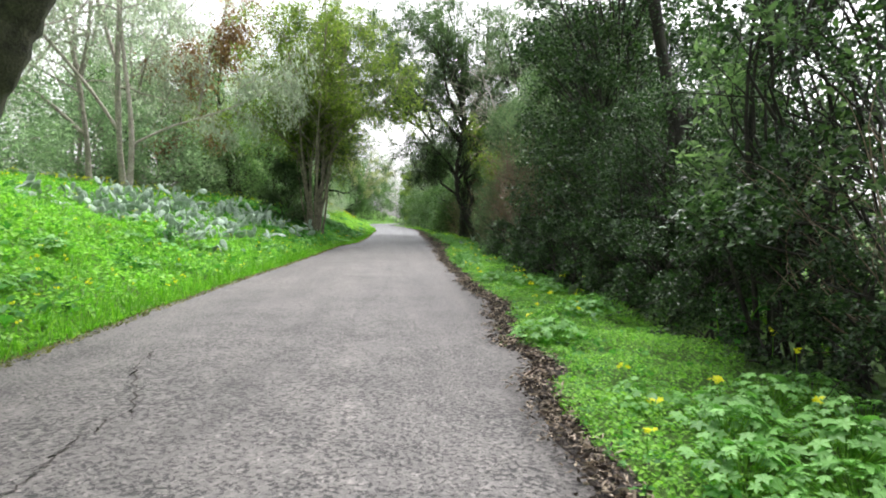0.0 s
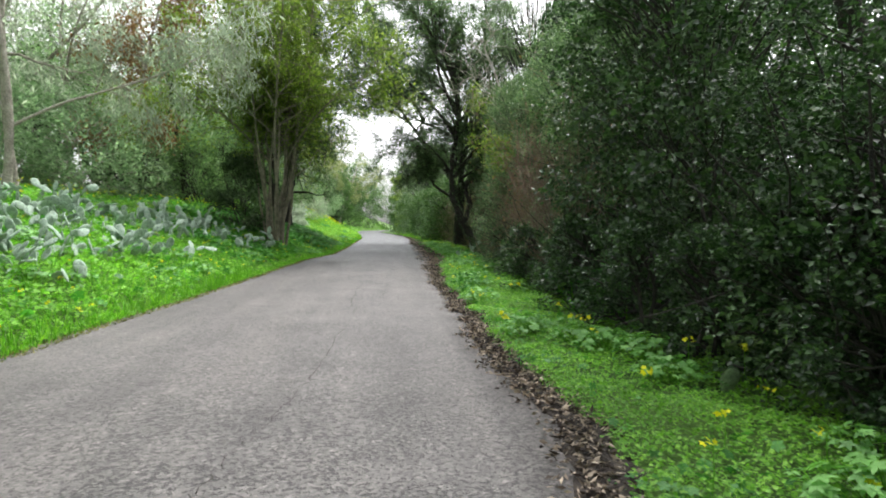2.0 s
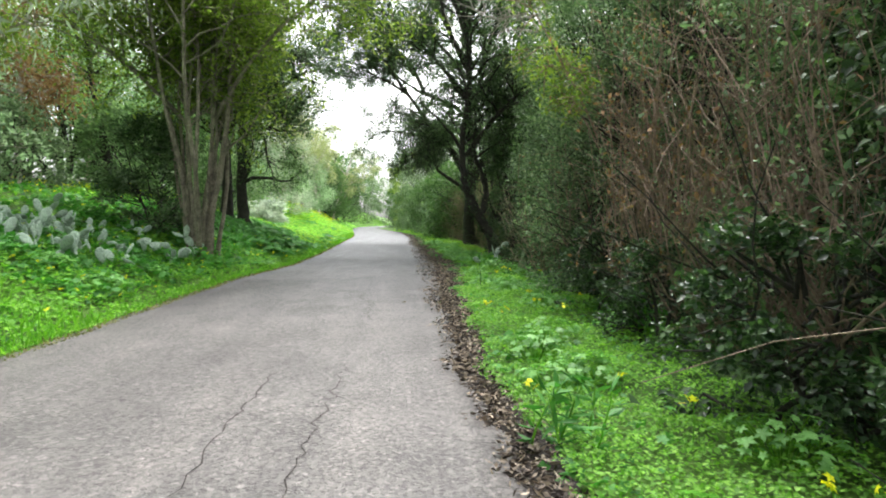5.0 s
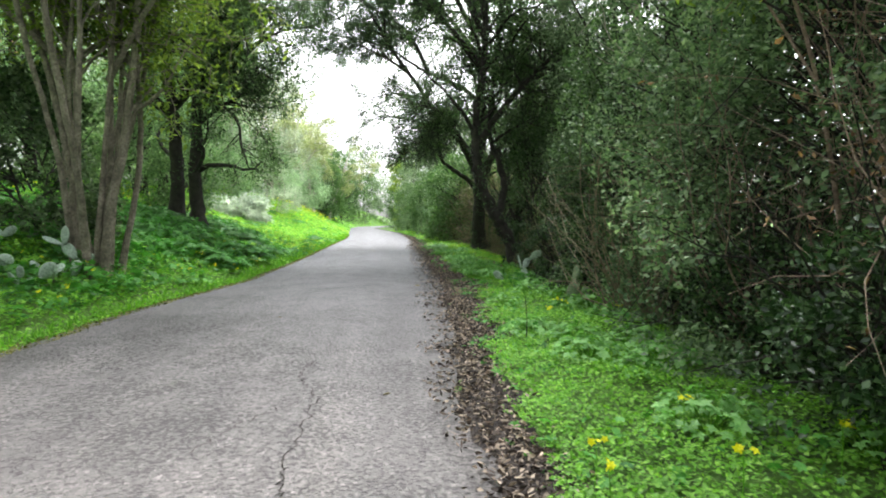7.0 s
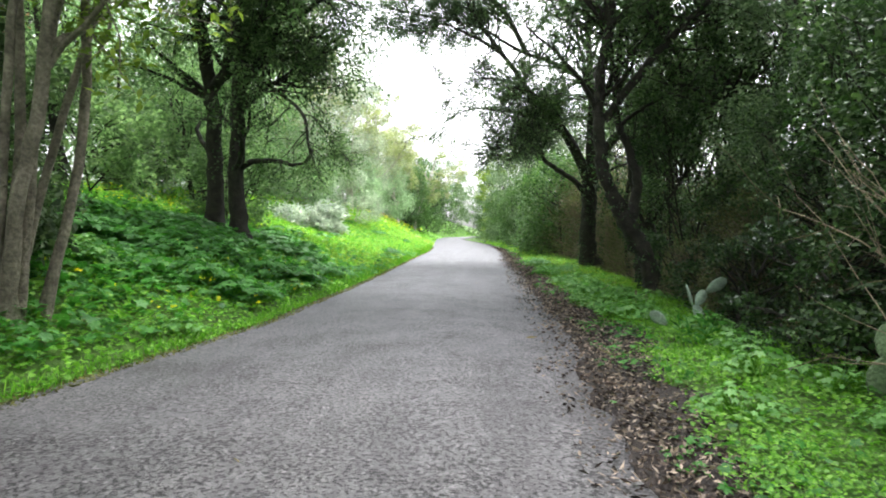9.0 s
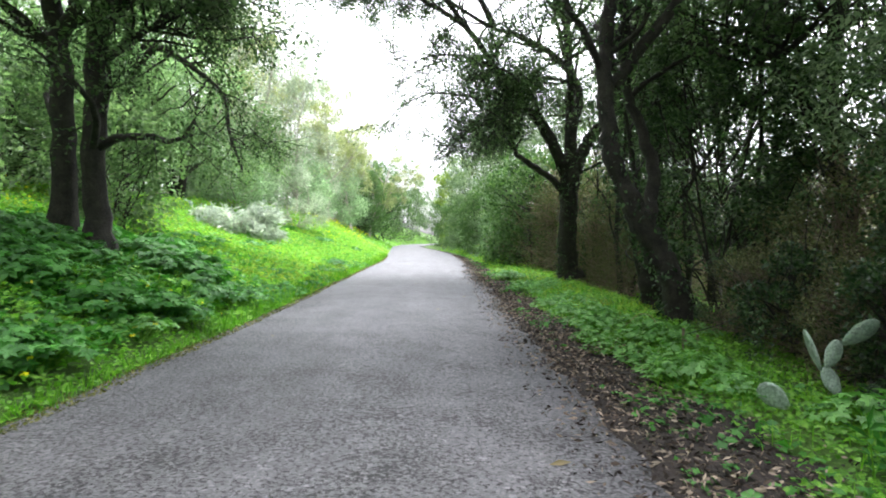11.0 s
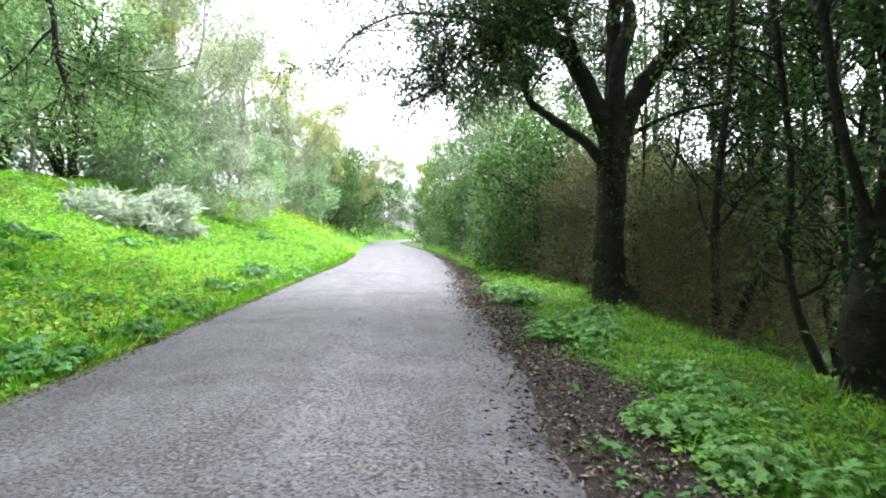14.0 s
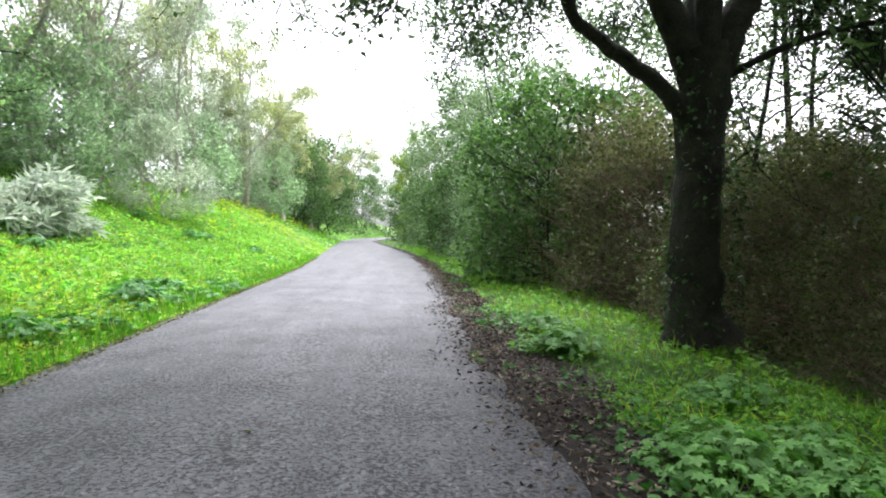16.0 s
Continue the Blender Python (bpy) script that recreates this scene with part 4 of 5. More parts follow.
# wood behind the bank: gums and scrub
rng = np.random.default_rng(7)
gums = []
for k in range(3):
    h = (13.0, 15.5, 11.0)[k]
    lines = [(bend(rng, (0, 0, 0), (rng.normal() * 0.12, rng.normal() * 0.12, 1), h, 6, 0.10, 0.04), 0.105, 0.03)]
    for j in range(2):
        lines += [(bend(rng, lines[0][0][1 + j] * (1, 1, 0.9), (rng.normal() * 0.5, rng.normal() * 0.5, 1), h * 0.6, 5, 0.12, 0.05), 0.07, 0.02)]
    gums.append(tree("gum_tree", on(-12 - k * 3, 24 + k * 5), 60 + k, lines, PALE_BARK, GUM_LEAF, 0.24, 0.06, 4600, 1.1, 2.6, 13, 0.22, 0.8,
                     "slender pale-trunked eucalyptus with drooping grey-green leaves", group="eucalyptus wood", start=0.25, sides=6, twigs=5))
plant_copies(gums, [(-9.8, 21.9, 0.95, 1), (-13.5, 16.5, 0.9, 0), (-14.5, 11, 1, 1), (-15, 19, 1, 0), (-17, 26, 1.05, 1), (-13.5, 32, 0.95, 2), (-13, 40, 0.9, 1), (-17, 36, 1, 0),
    (-11.5, 50, 0.8, 2), (-15, 54, 0.85, 0), (-10.5, 59, 0.75, 1), (-9.5, 66, 0.75, 2), (-12, 71, 0.75, 0), (-9.5, 77, 0.7, 2), (-9.0, 56, 0.8, 1)], rng)
plant_copies(gums, [(-12.5, 58, 0.9, 1), (-8.2, 63, 0.72, 0), (-13, 63, 0.9, 1), (-10.8, 69, 0.8, 1), (-8.2, 72, 0.62, 2),
    (-14, 50, 0.95, 0), (-16.5, 48, 0.9, 1), (-8.8, 68, 0.85, 0), (-7.6, 59, 0.75, 2)], rng)

rng2 = np.random.default_rng(8)
olive = []
for k in range(2):
    lines = [(bend(rng2, (0, 0, 0), (rng2.normal() * 0.1, rng2.normal() * 0.1, 1), 9.5, 6, 0.10, 0.04), 0.16, 0.04)]
    for j in range(4):
        lines += [(bend(rng2, lines[0][0][1 + j] * (1, 1, 0.95), (rng2.normal() * 0.7, rng2.normal() * 0.7, 1), 4.6, 5, 0.12, 0.05), 0.07, 0.02)]
    olive.append(tree("broad_gum", on(-9.5 + k * 1.5, 61 + k * 10), 65 + k, lines, PALE_BARK, TAN_GUM_LEAF, 0.22, 0.075, 6500, 0.7, 1.7, 9, 0.17, 0.4,
                      "broad eucalyptus with olive and tan clumps of leaves", group="eucalyptus wood", start=0.4, sides=6, twigs=5))
plant_copies(olive, [(-11.5, 57, 1.15, 1), (-7.4, 79, 1.0, 0), (-12.5, 66, 1.2, 0), (-9.5, 76, 1.1, 1), (-6.8, 88, 1.0, 1), (-9.2, 96, 1.1, 0)], rng2)
tree("arching_gum", on(-8.6, 19.6), 67, [([(0, 0, 0), (0.1, 0, 2), (-0.1, 0, 4.5), (-0.3, 0, 7.0), (-0.2, 0, 9.0)], 0.10, 0.03), ([(0.05, 0, 1.6), (1.1, 0.2, 2.2), (2.1, 0.4, 2.6), (3.3, 0.9, 3.2), (4.6, 1.5, 4.1)], 0.05, 0.015)],
     PALE_BARK, GUM_LEAF, 0.2, 0.045, 4500, 0.9, 1.3, 12, 0.18, 0.9, "slender eucalyptus with one pale arching limb hung with leaves", start=0.5)
tree("withered_gum", on(-10.5, 30.6), 68, [(bend(rng, (0, 0, 0), (0.05, 0, 1), 8.5, 6, 0.08, 0.04), 0.12, 0.03)],
            PALE_BARK, RUST_LEAF, 0.22, 0.07, 7000, 1.1, 2.4, 22, 0.3, 0.6, "eucalyptus with withered reddish-brown foliage", start=0.3)

wood_trees = [tree("wood_tree", on(-10.5, 45.0), 69, fan(rng, 6.5, 5, 0.3, 0.3, 0.12, 0.03, 0.1), BARK, HAZY_GREEN_LEAF, 0.15, 0.085, 8500, 0.9, 2.6, 12, 0.2, 0.35, "dense green broadleaf tree at the edge of the wood", group="broadleaf trees in the wood", start=0.2, twigs=4)]
plant_copies(wood_trees, [(-13.5, 43, 1.1, 0), (-9.2, 41.0, 0.8, 0), (-12.5, 37, 1.0, 0), (-16, 40, 1.2, 0), (-12, 49, 0.9, 0), (-15, 33, 1.1, 0), (-11.2, 51.5, 1.1, 0)], rng)

bushes = [shrub("wood_bush", on(-10.5, 27), 70, (2.2, 2.2, 3.6), PALE_BARK, GREY_LEAF, 0.17, 0.08, 5200, 60, "grey-green bush at the edge of the wood", "bushes in the wood", core=0.3),
          shrub("wood_bush", on(-9.0, 34.5), 71, (1.8, 1.8, 3.4), BARK, HAZED_OAK_LEAF, 0.15, 0.085, 6000, 60, "dark evergreen bush at the edge of the wood", "bushes in the wood", core=0.3),
          shrub("wood_bush", on(-9.6, 29.0), 72, (1.4, 1.4, 2.3), BARK, SAGE_LEAF, 0.13, 0.06, 4000, 60, "dull green bush behind the multi-stemmed tree", "bushes in the wood", core=0.3)]
plant_copies(bushes, [(-14, 21, 1.1, 0), (-12.5, 17, 0.9, 0), (-16, 14, 0.9, 0), (-10.2, 39, 0.9, 1), (-12, 34, 1.1, 2), (-15, 30, 1.3, 0), (-11.5, 43.5, 1.3, 0),
    (-14.5, 46, 1.1, 0), (-13, 53, 1.4, 0), (-10.5, 56, 1.3, 0), (-8.6, 62, 1.2, 0), (-9.5, 69, 1.3, 2), (-8.5, 76, 1.3, 0)], rng)
plant_copies(bushes, [(-9, 84, 1.4, 0), (-8, 93, 1.4, 2), (-17, 9, 1.1, 0), (-6.2, 36.5, 0.8, 1), (-13, 26, 1.0, 0),
    (-11.5, 58.5, 1.2, 0), (-9.4, 53.5, 0.8, 0)], rng)
shrub("shade_bush", on(-4.9, 26.6), 73, (1.3, 1.2, 2.7), BARK, OAK_LEAF, 0.10, 0.06, 8000, 60, "dark green bush at the foot of the multi-stemmed tree", core=0.3)
shrub("silver_bush", on(-7.9, 48.6, 0.3), 80, (2.2, 1.5, 1.15), PALE_BARK, SILVER_LEAF, 0.34, 0.07, 5200, 40, "low silvery-leaved bush on the bank", core=0.25)
shrub("wispy_bush", on(-6.6, 54.5), 81, (1.7, 1.7, 3.0), PALE_BARK, GUM_LEAF, 0.18, 0.03, 7000, 60, "wispy soft green bush on the bank beside the lane", foot=(0.7, 1, 0.9, 0.6, 0.35, 0.15))


# ---- prickly pears ----
def pad_mesh(skin):
    bm = bmesh.new()
    bmesh.ops.create_uvsphere(bm, u_segments=8, v_segments=6, radius=0.5)
    for q in bm.verts:
        taper = 0.62 + 0.38 * min(1, (q.co.z + 0.5) / 0.55)
        q.co = Vector((q.co.x * 0.62 * taper, q.co.y * 0.13, q.co.z + 0.5))
    me = bpy.data.meshes.new("pad")
    bm.to_mesh(me)
    bm.free()
    me.materials.append(skin)
    for p in me.polygons:
        p.use_smooth = True
    return me


PAD, GREEN_PAD = pad_mesh(CACTUS), pad_mesh(GREEN_CACTUS)


def prickly_pear(base, seed, pads, size, label="grey-green prickly pear with flat oval pads", turn=360, lean=34, pad=PAD):
    rng = np.random.default_rng(seed)
    root = tagged(new("prickly_pear"), label, "cactus", "prickly pears on the bank")
    root.location = base
    frames = []
    for k in range(pads):
        s = size * rng.uniform(0.75, 1.2)
        if k < max(2, pads // 2):
            m = pose(rng.normal() * size * 0.9, rng.normal() * size * 0.9, -0.03, rng.normal() * lean, rng.normal() * lean, rng.uniform(-turn, turn) / 2)
        else:
            m0, s0 = frames[rng.integers(0, len(frames))]
            m = m0 @ pose(rng.uniform(-0.25, 0.25) * s0, 0, s0 * 0.9, rng.normal() * 25, rng.normal() * 35, rng.normal() * 50)
        frames.append((m, s))
        ob = new("pad", pad)
        ob.parent = root
        ob.matrix_local = m @ Matrix.Scale(s, 4)
    return root


rng = np.random.default_rng(9)
k = 0
for y in np.arange(12.8, 23.4, 0.8):
    for x in np.arange(-7.4, -4.0, 0.75):
        px, py = x + rng.normal() * 0.25, y + rng.normal() * 0.25
        if px > -4.9 and py > 18.5 or px < -6.6 and py > 20:
            continue
        k += 1
        prickly_pear(on(px, py, -0.04), 200 + k, int(rng.integers(17, 24)), rng.uniform(0.2, 0.27))
for x, y in [(-3.9, 22.3), (-4.3, 22.9), (-3.8, 23.1), (-4.6, 22.2), (-4.9, 22.8), (-4.2, 21.6), (-4.7, 21.3), (-5.3, 22.0), (-4.3, 23.8), (-3.5, 24.5), (-3.75, 24.8), (-4.9, 25.2), (-5.0, 23.5), (-8.5, 46.5), (-9.5, 48.5)]:
    k += 1
    prickly_pear(on(x, y, -0.02), 200 + k, 10, 0.26)
prickly_pear(on(3.45, 28.75, -0.12), 402, 5, 0.30, "small prickly pear with few pads at the foot of the hedge", 50, 22)
prickly_pear(on(3.5, 24.8, -0.06), 403, 3, 0.27, "small green prickly pear with few pads beside the hedge", 120, 14, GREEN_PAD)
prickly_pear(on(2.75, 8.6, -0.08), 404, 2, 0.24, "small green prickly pear with few pads beside the hedge", 60, 24, GREEN_PAD)

# ---- hedge and oaks along the shaded side ----
rng = np.random.default_rng(17)
W = (0.9, 1.0, 1.0, 0.9, 0.7, 0.35)

hedge = [shrub("hedge_bush", (4.7, 14.3, -0.15), 90, (1.7, 2.0, 6.2), BARK, EVERGREEN_LEAF, 0.075, 0.05, 30000, 150, "dense dark evergreen shrub at the verge", "roadside hedge", twiggy=40, core=0.22, foot=W),
         shrub("hedge_bush", (4.25, 11.9, -0.15), 91, (1.9, 2.2, 8.0), BARK, DARK_LEAF, 0.08, 0.052, 36000, 170, "dense dark evergreen shrub at the verge", "roadside hedge", twiggy=40, core=0.21, foot=W),
         shrub("hedge_bush", (4.75, 22.3, -0.15), 92, (1.7, 2.3, 5.6), BARK, HEDGE_LEAF, 0.06, 0.033, 40000, 150, "grey-green small-leaved shrub at the verge", "roadside hedge", twiggy=90, core=0.22, foot=W)]
plant_copies(hedge, [(6.5, 17.2, 1.0, 1), (5.5, 16.2, 0.95, 2), (5.3, 18.6, 1.1, 2), (4.8, 7.9, 0.5, 0), (4.9, 20.4, 0.9, 2), (5.1, 25.6, 0.85, 0), (5.7, 28.9, 0.75, 0), (6.7, 22.8, 1.15, 1), (7.2, 26.0, 1.1, 1), (4.8, -2.8, 1.0, 1), (4.9, -6.5, 1.0, 0)], rng)
shrub("hedge_tree", on(6.5, 30.0), 124, (2.2, 2.4, 14.0), BARK, SAGE_LEAF, 0.085, 0.042, 50000, 220, "tall grey-green small-leaved tree behind the hedge", category="tree", stems=14, twiggy=120, core=0.2, foot=(0.6, 0.8, 1.0, 1.0, 0.9, 0.5))
high = [shrub("hedge_bush", (4.2, 4.6, -0.15), 88, (1.7, 2.2, 3.9), BARK, DARK_LEAF, 0.058, 0.038, 26000, 130, "dark evergreen shrub with bare stems at its foot", "roadside hedge", twiggy=50, core=0.2, low=0.36, stems=18, foot=(1.0, 1.0, 1.0, 0.9, 0.7, 0.35))]
plant_copies(high, [(4.4, 0.8, 1.0, 0), (4.05, 8.1, 0.8, 0)], rng)
thicket = [shrub("thicket_bush", on(12.5, 27.0), 93, (2.4, 2.6, 8.0), BARK, DARK_LEAF, 0.20, 0.13, 6000, 90, "tall dark thicket behind the hedge", "thicket behind the hedge", core=0.26, foot=W),
           shrub("thicket_bush", on(8.2, 42.4), 94, (2.2, 2.6, 3.9), TWIG, THICKET_LEAF, 0.085, 0.048, 8500, 130, "low brownish thicket under the oaks", "thicket behind the hedge", core=0.2, twiggy=420, foot=(0.9, 1.0, 0.9, 0.75, 0.55, 0.3))]
# the first three copies are added to block light from behind the hedge
plant_copies(thicket, [(6.6, 4.3, 0.36, 0), (7.0, 7.6, 0.42, 0), (6.8, 0.6, 0.36, 0), (8.4, 13, 0.5, 0), (8.4, 18, 1.1, 0), (8.6, 23, 1.0, 0), (8.6, 28, 0.9, 0),
    (6.5, -9, 1, 0), (11.5, 16, 1.2, 0), (11.5, 22, 1.1, 0), (7.6, 33.0, 0.9, 1), (7.6, 44.5, 0.9, 1), (6.6, 47.5, 1.1, 1), (8.6, 50, 1.25, 1), (7.0, 52.0, 1.5, 1)], rng)
plant_copies(thicket, [(11, 45.5, 0.9, 1), (5.9, 31.4, 0.6, 1), (14, 46, 1.3, 1), (12, 51, 1.2, 1),
    (17.5, 43, 1.4, 1), (17.5, 50, 1.4, 1), (9.8, 47.5, 1.05, 1), (6.2, 46.4, 0.95, 1), (6.6, 41.6, 0.75, 1), (5.9, 38.9, 0.5, 1), (6.1, 40.3, 0.55, 1), (4.75, 31.3, 0.34, 1), (4.6, 29.2, 0.32, 1), (5.2, 27.4, 0.4, 1), (5.2, 29.9, 0.42, 1), (5.9, 43.4, 0.6, 1)], rng)
evergreen = shrub("evergreen_tree", on(5.6, 34.4), 123, (1.35, 1.7, 7.6), BARK, EVERGREEN_LEAF, 0.085, 0.05, 26000, 120, "tall glossy dark evergreen beside the double-trunked oak", category="tree", stems=12, core=0.22, foot=(0.6, 0.9, 1.0, 1.0, 0.85, 0.5))
plant_copies([evergreen], [(6.8, 32.4, 0.9, 0)], rng)
tree("leafless_tree", on(4.9, 24.8), 108, [
    ([(0, 0, 0), (-0.1, 0, 1.8), (-0.3, 0.1, 3.8), (-0.7, 0, 5.6), (-1.4, 0.1, 7.4)], 0.07, 0.02),
    ([(-0.2, 0.05, 3.0), (0.3, 0.1, 4.6), (0.2, 0, 6.4), (0.5, 0.1, 8.2)], 0.05, 0.015),
    ([(-0.4, 0.1, 4.4), (-1.1, -0.2, 5.6), (-1.9, -0.3, 6.3)], 0.035, 0.012)],
     PALE_BARK, HEDGE_LEAF, 0.06, 0.03, 1200, 0.7, 1.5, 12, 0.1, 0.1, "nearly leafless pale-twigged tree in the hedge", start=0.4, sides=6)
twig_bush("dry_bush", on(3.75, 15.1), 95, 78, 3.5, TWIG, HEDGE_LEAF, 0.05, 1500, "withered reddish-brown bush of bare arching twigs", 5, 0.012, (-0.15, 0))
twig_bush("dry_bush", on(3.8, 16.8), 94, 80, 3.7, TWIG, RUST_LEAF, 0.05, 900, "withered reddish-brown bush of bare arching twigs", 5, 0.012, (-0.15, 0))
twig_bush("dry_bush", on(4.1, 18.6), 97, 80, 3.8, TWIG, RUST_LEAF, 0.05, 1600, "withered reddish-brown bush of bare arching twigs", 5, 0.012, (-0.1, 0))
twig_bush("dry_bush", on(5.0, 19.9), 90, 80, 4.8, TWIG, HEDGE_LEAF, 0.05, 1500, "tall brown twiggy bush in the hedge", 5, 0.014, (-0.15, -0.05))
twig_bush("dry_bush", on(4.1, 21.0), 89, 36, 2.8, TWIG, HEDGE_LEAF, 0.05, 900, "withered reddish-brown bush of bare arching twigs", 5, 0.012, (-0.15, 0))
twig_bush("bramble", on(4.0, 23.4), 96, 52, 2.6, WOOD, OAK_LEAF, 0.05, 1600, "tangle of bare arching canes with few leaves", 4, 0.012, (-0.2, 0))
twig_bush("bramble", on(4.2, 20.2), 98, 50, 2.0, BARK, OAK_LEAF, 0.05, 2200, "tangle of bare arching canes with few leaves", 4, 0.010, (-0.2, 0))
twig_bush("bramble", on(3.9, 3.6), 99, 70, 2.2, TWIG, OAK_LEAF, 0.05, 1500, "brown bare stems at the foot of the hedge", 3, 0.012, (-0.2, 0))
shrub("leafy_bush", on(3.3, 4.9), 120, (0.8, 0.9, 4.0), BARK, HAZED_OAK_LEAF, 0.11, 0.04, 1500, 36, "dull olive-leaved bush in front of the hedge", twiggy=30, low=0.35)
tree("sapling", on(4.0, 20.0), 121, [([(0, 0, 0), (-0.15, 0, 1.2), (-0.5, -0.1, 2.4), (-1.05, -0.2, 3.4), (-1.5, -0.3, 4.1)], 0.018, 0.006, 0.55, 0.55, 1.0), ([(-0.4, -0.1, 2.1), (-0.7, 0.2, 2.9), (-1.1, 0.3, 3.6)], 0.01, 0.005, 0.45, 0.4, 1.0)],
     TWIG, OLIVE_LEAF, 0.085, 0.034, 1500, 0.4, 0.5, 9, 0.07, 0.3, "slim leaning sapling with yellow-green leaves", sides=5, twigs=4)
# low growth that spills from the hedge over the verge
spill = [shrub("spill_bush", on(3.3, 12.9), 122, (0.6, 0.8, 1.3), BARK, DARK_LEAF, 0.055, 0.032, 4600, 40, "low leafy growth at the foot of the hedge", "growth at the hedge foot", twiggy=14)]
plant_copies(spill, [(3.1, 6.7, 0.8, 0), (3.15, 7.9, 0.8, 0), (3.15, 5.7, 0.8, 0), (3.2, 4.6, 0.8, 0), (3.2, 3.7, 0.8, 0), (3.15, 2.8, 0.8, 0), (3.2, 1.9, 0.8, 0), (3.1, 9.6, 0.9, 0), (3.6, 8.9, 1.3, 0), (4.2, 9.4, 1.6, 0), (4.9, 9.0, 1.6, 0), (3.0, 10.8, 1.0, 0), (3.1, 12.4, 1.1, 0), (3.2, 13.8, 0.9, 0), (3.0, 15.0, 1.0, 0), (3.1, 17.0, 0.8, 0), (3.4, 19.0, 0.9, 0), (3.9, 21.0, 0.9, 0), (4.1, 26.6, 1.1, 0), (4.3, 28.4, 1.0, 0), (4.5, 30.4, 1.0, 0), (4.8, 32.0, 0.9, 0)], rng)

lower_limbs = [
    ([(0, 0, 0), (-0.08, 0, 0.9), (-0.06, 0, 2.2), (-0.05, 0, 3.5)], 0.33, 0.27),
    ([(-0.1, 0, 3.0), (-0.6, 0, 4.15), (-1.05, 0, 4.85), (-1.6, 0, 5.35), (-2.3, -0.1, 6.3), (-3.1, -0.2, 7.4), (-4.0, -0.3, 8.0), (-5.2, -0.3, 8.6)], 0.19, 0.03, 1.7, 0.3, 0.8),
    ([(-0.15, -0.05, 2.5), (-0.6, -0.1, 3.0), (-1.25, -0.15, 3.45), (-1.75, -0.2, 3.85), (-1.9, -0.25, 4.7), (-2.1, -0.3, 5.6)], 0.105, 0.035, 1.1, 0.6, 0.8),
    ([(-0.02, 0, 3.4), (0.05, 0.05, 4.6), (0.28, 0.1, 5.4), (0.15, 0.15, 6.0), (-0.5, 0.2, 6.8), (-1.5, 0.2, 7.35), (-2.6, 0.3, 7.8), (-3.8, 0.4, 8.6)], 0.17, 0.04, 1.7, 0.4, 0.8),
    ([(0.08, 0, 3.2), (0.35, 0, 3.85), (0.75, 0, 4.45), (1.25, 0, 5.0), (1.85, 0.1, 5.5), (2.4, 0.2, 7.0), (2.8, 0.4, 9.6)], 0.21, 0.07, 1.6, 0.4, 0.75),
    ([(1.3, 0, 5.05), (2.2, -0.2, 5.3), (3.3, -0.4, 5.35), (4.6, -0.6, 5.6)], 0.10, 0.03, 1.3, 0.3, 0.5),
    ([(0.1, 0, 3.1), (0.9, -0.3, 3.5), (1.9, -0.6, 3.7), (3.0, -0.8, 3.5)], 0.045, 0.015, 0.9, 0.5, 0.5),
    ([(-1.6, 0, 5.35), (-2.4, 0.5, 5.5), (-3.3, 0.9, 5.75), (-4.3, 1.3, 5.9), (-5.3, 1.6, 5.5), (-5.8, 1.8, 4.9)], 0.05, 0.012, 1.0, 0.2, 0.45),
    ([(-2.3, -0.1, 6.3), (-3.3, -0.7, 6.5), (-4.3, -1.0, 6.4), (-5.0, -1.2, 6.0)], 0.05, 0.012, 1.0, 0.2, 0.45),
    ([(-0.6, 0, 4.15), (-1.2, -0.9, 5.0), (-2.0, -1.9, 5.6), (-2.8, -2.7, 5.7)], 0.06, 0.015, 1.0, 0.3, 0.8),
    ([(-1.05, 0.0, 4.85), (-1.6, 0.9, 5.2), (-2.2, 1.9, 5.1), (-2.7, 2.8, 4.7)], 0.05, 0.012, 1.1, 0.3, 0.8),
    ([(0.75, 0, 4.45), (1.2, -0.9, 5.2), (1.9, -1.7, 5.7), (2.7, -2.3, 5.7)], 0.06, 0.015, 1.1, 0.3, 0.75),
    ([(0.05, 0.05, 4.6), (0.3, 1.2, 5.2), (0.5, 2.2, 5.5), (0.3, 3.2, 5.5)], 0.06, 0.015, 1.2, 0.3, 0.8),
    ([(-1.9, -0.25, 4.7), (-2.5, -0.6, 4.6), (-3.1, -1.0, 4.25), (-3.4, -1.3, 3.8)], 0.03, 0.01, 0.75, 0.1, 0.45),
    ([(-2.3, -0.1, 6.3), (-3.0, 0.3, 5.7), (-3.6, 0.5, 5.0), (-4.0, 0.6, 4.4)], 0.03, 0.01, 0.8, 0.1, 0.45),
    ([(-1.6, 0.0, 5.35), (-2.0, -1.0, 5.2), (-2.3, -1.9, 4.8), (-2.4, -2.6, 4.2)], 0.03, 0.01, 0.75, 0.2, 0.45),
    ([(0.75, 0.0, 4.45), (1.5, 0.5, 4.6), (2.3, 0.9, 4.4), (3.0, 1.2, 4.0)], 0.04, 0.012, 0.9, 0.2, 0.5),
    ([(1.25, 0.0, 5.0), (2.0, 0.8, 5.2), (3.0, 1.6, 4.9), (4.0, 2.0, 4.4)], 0.04, 0.012, 1.0, 0.2, 0.5)]
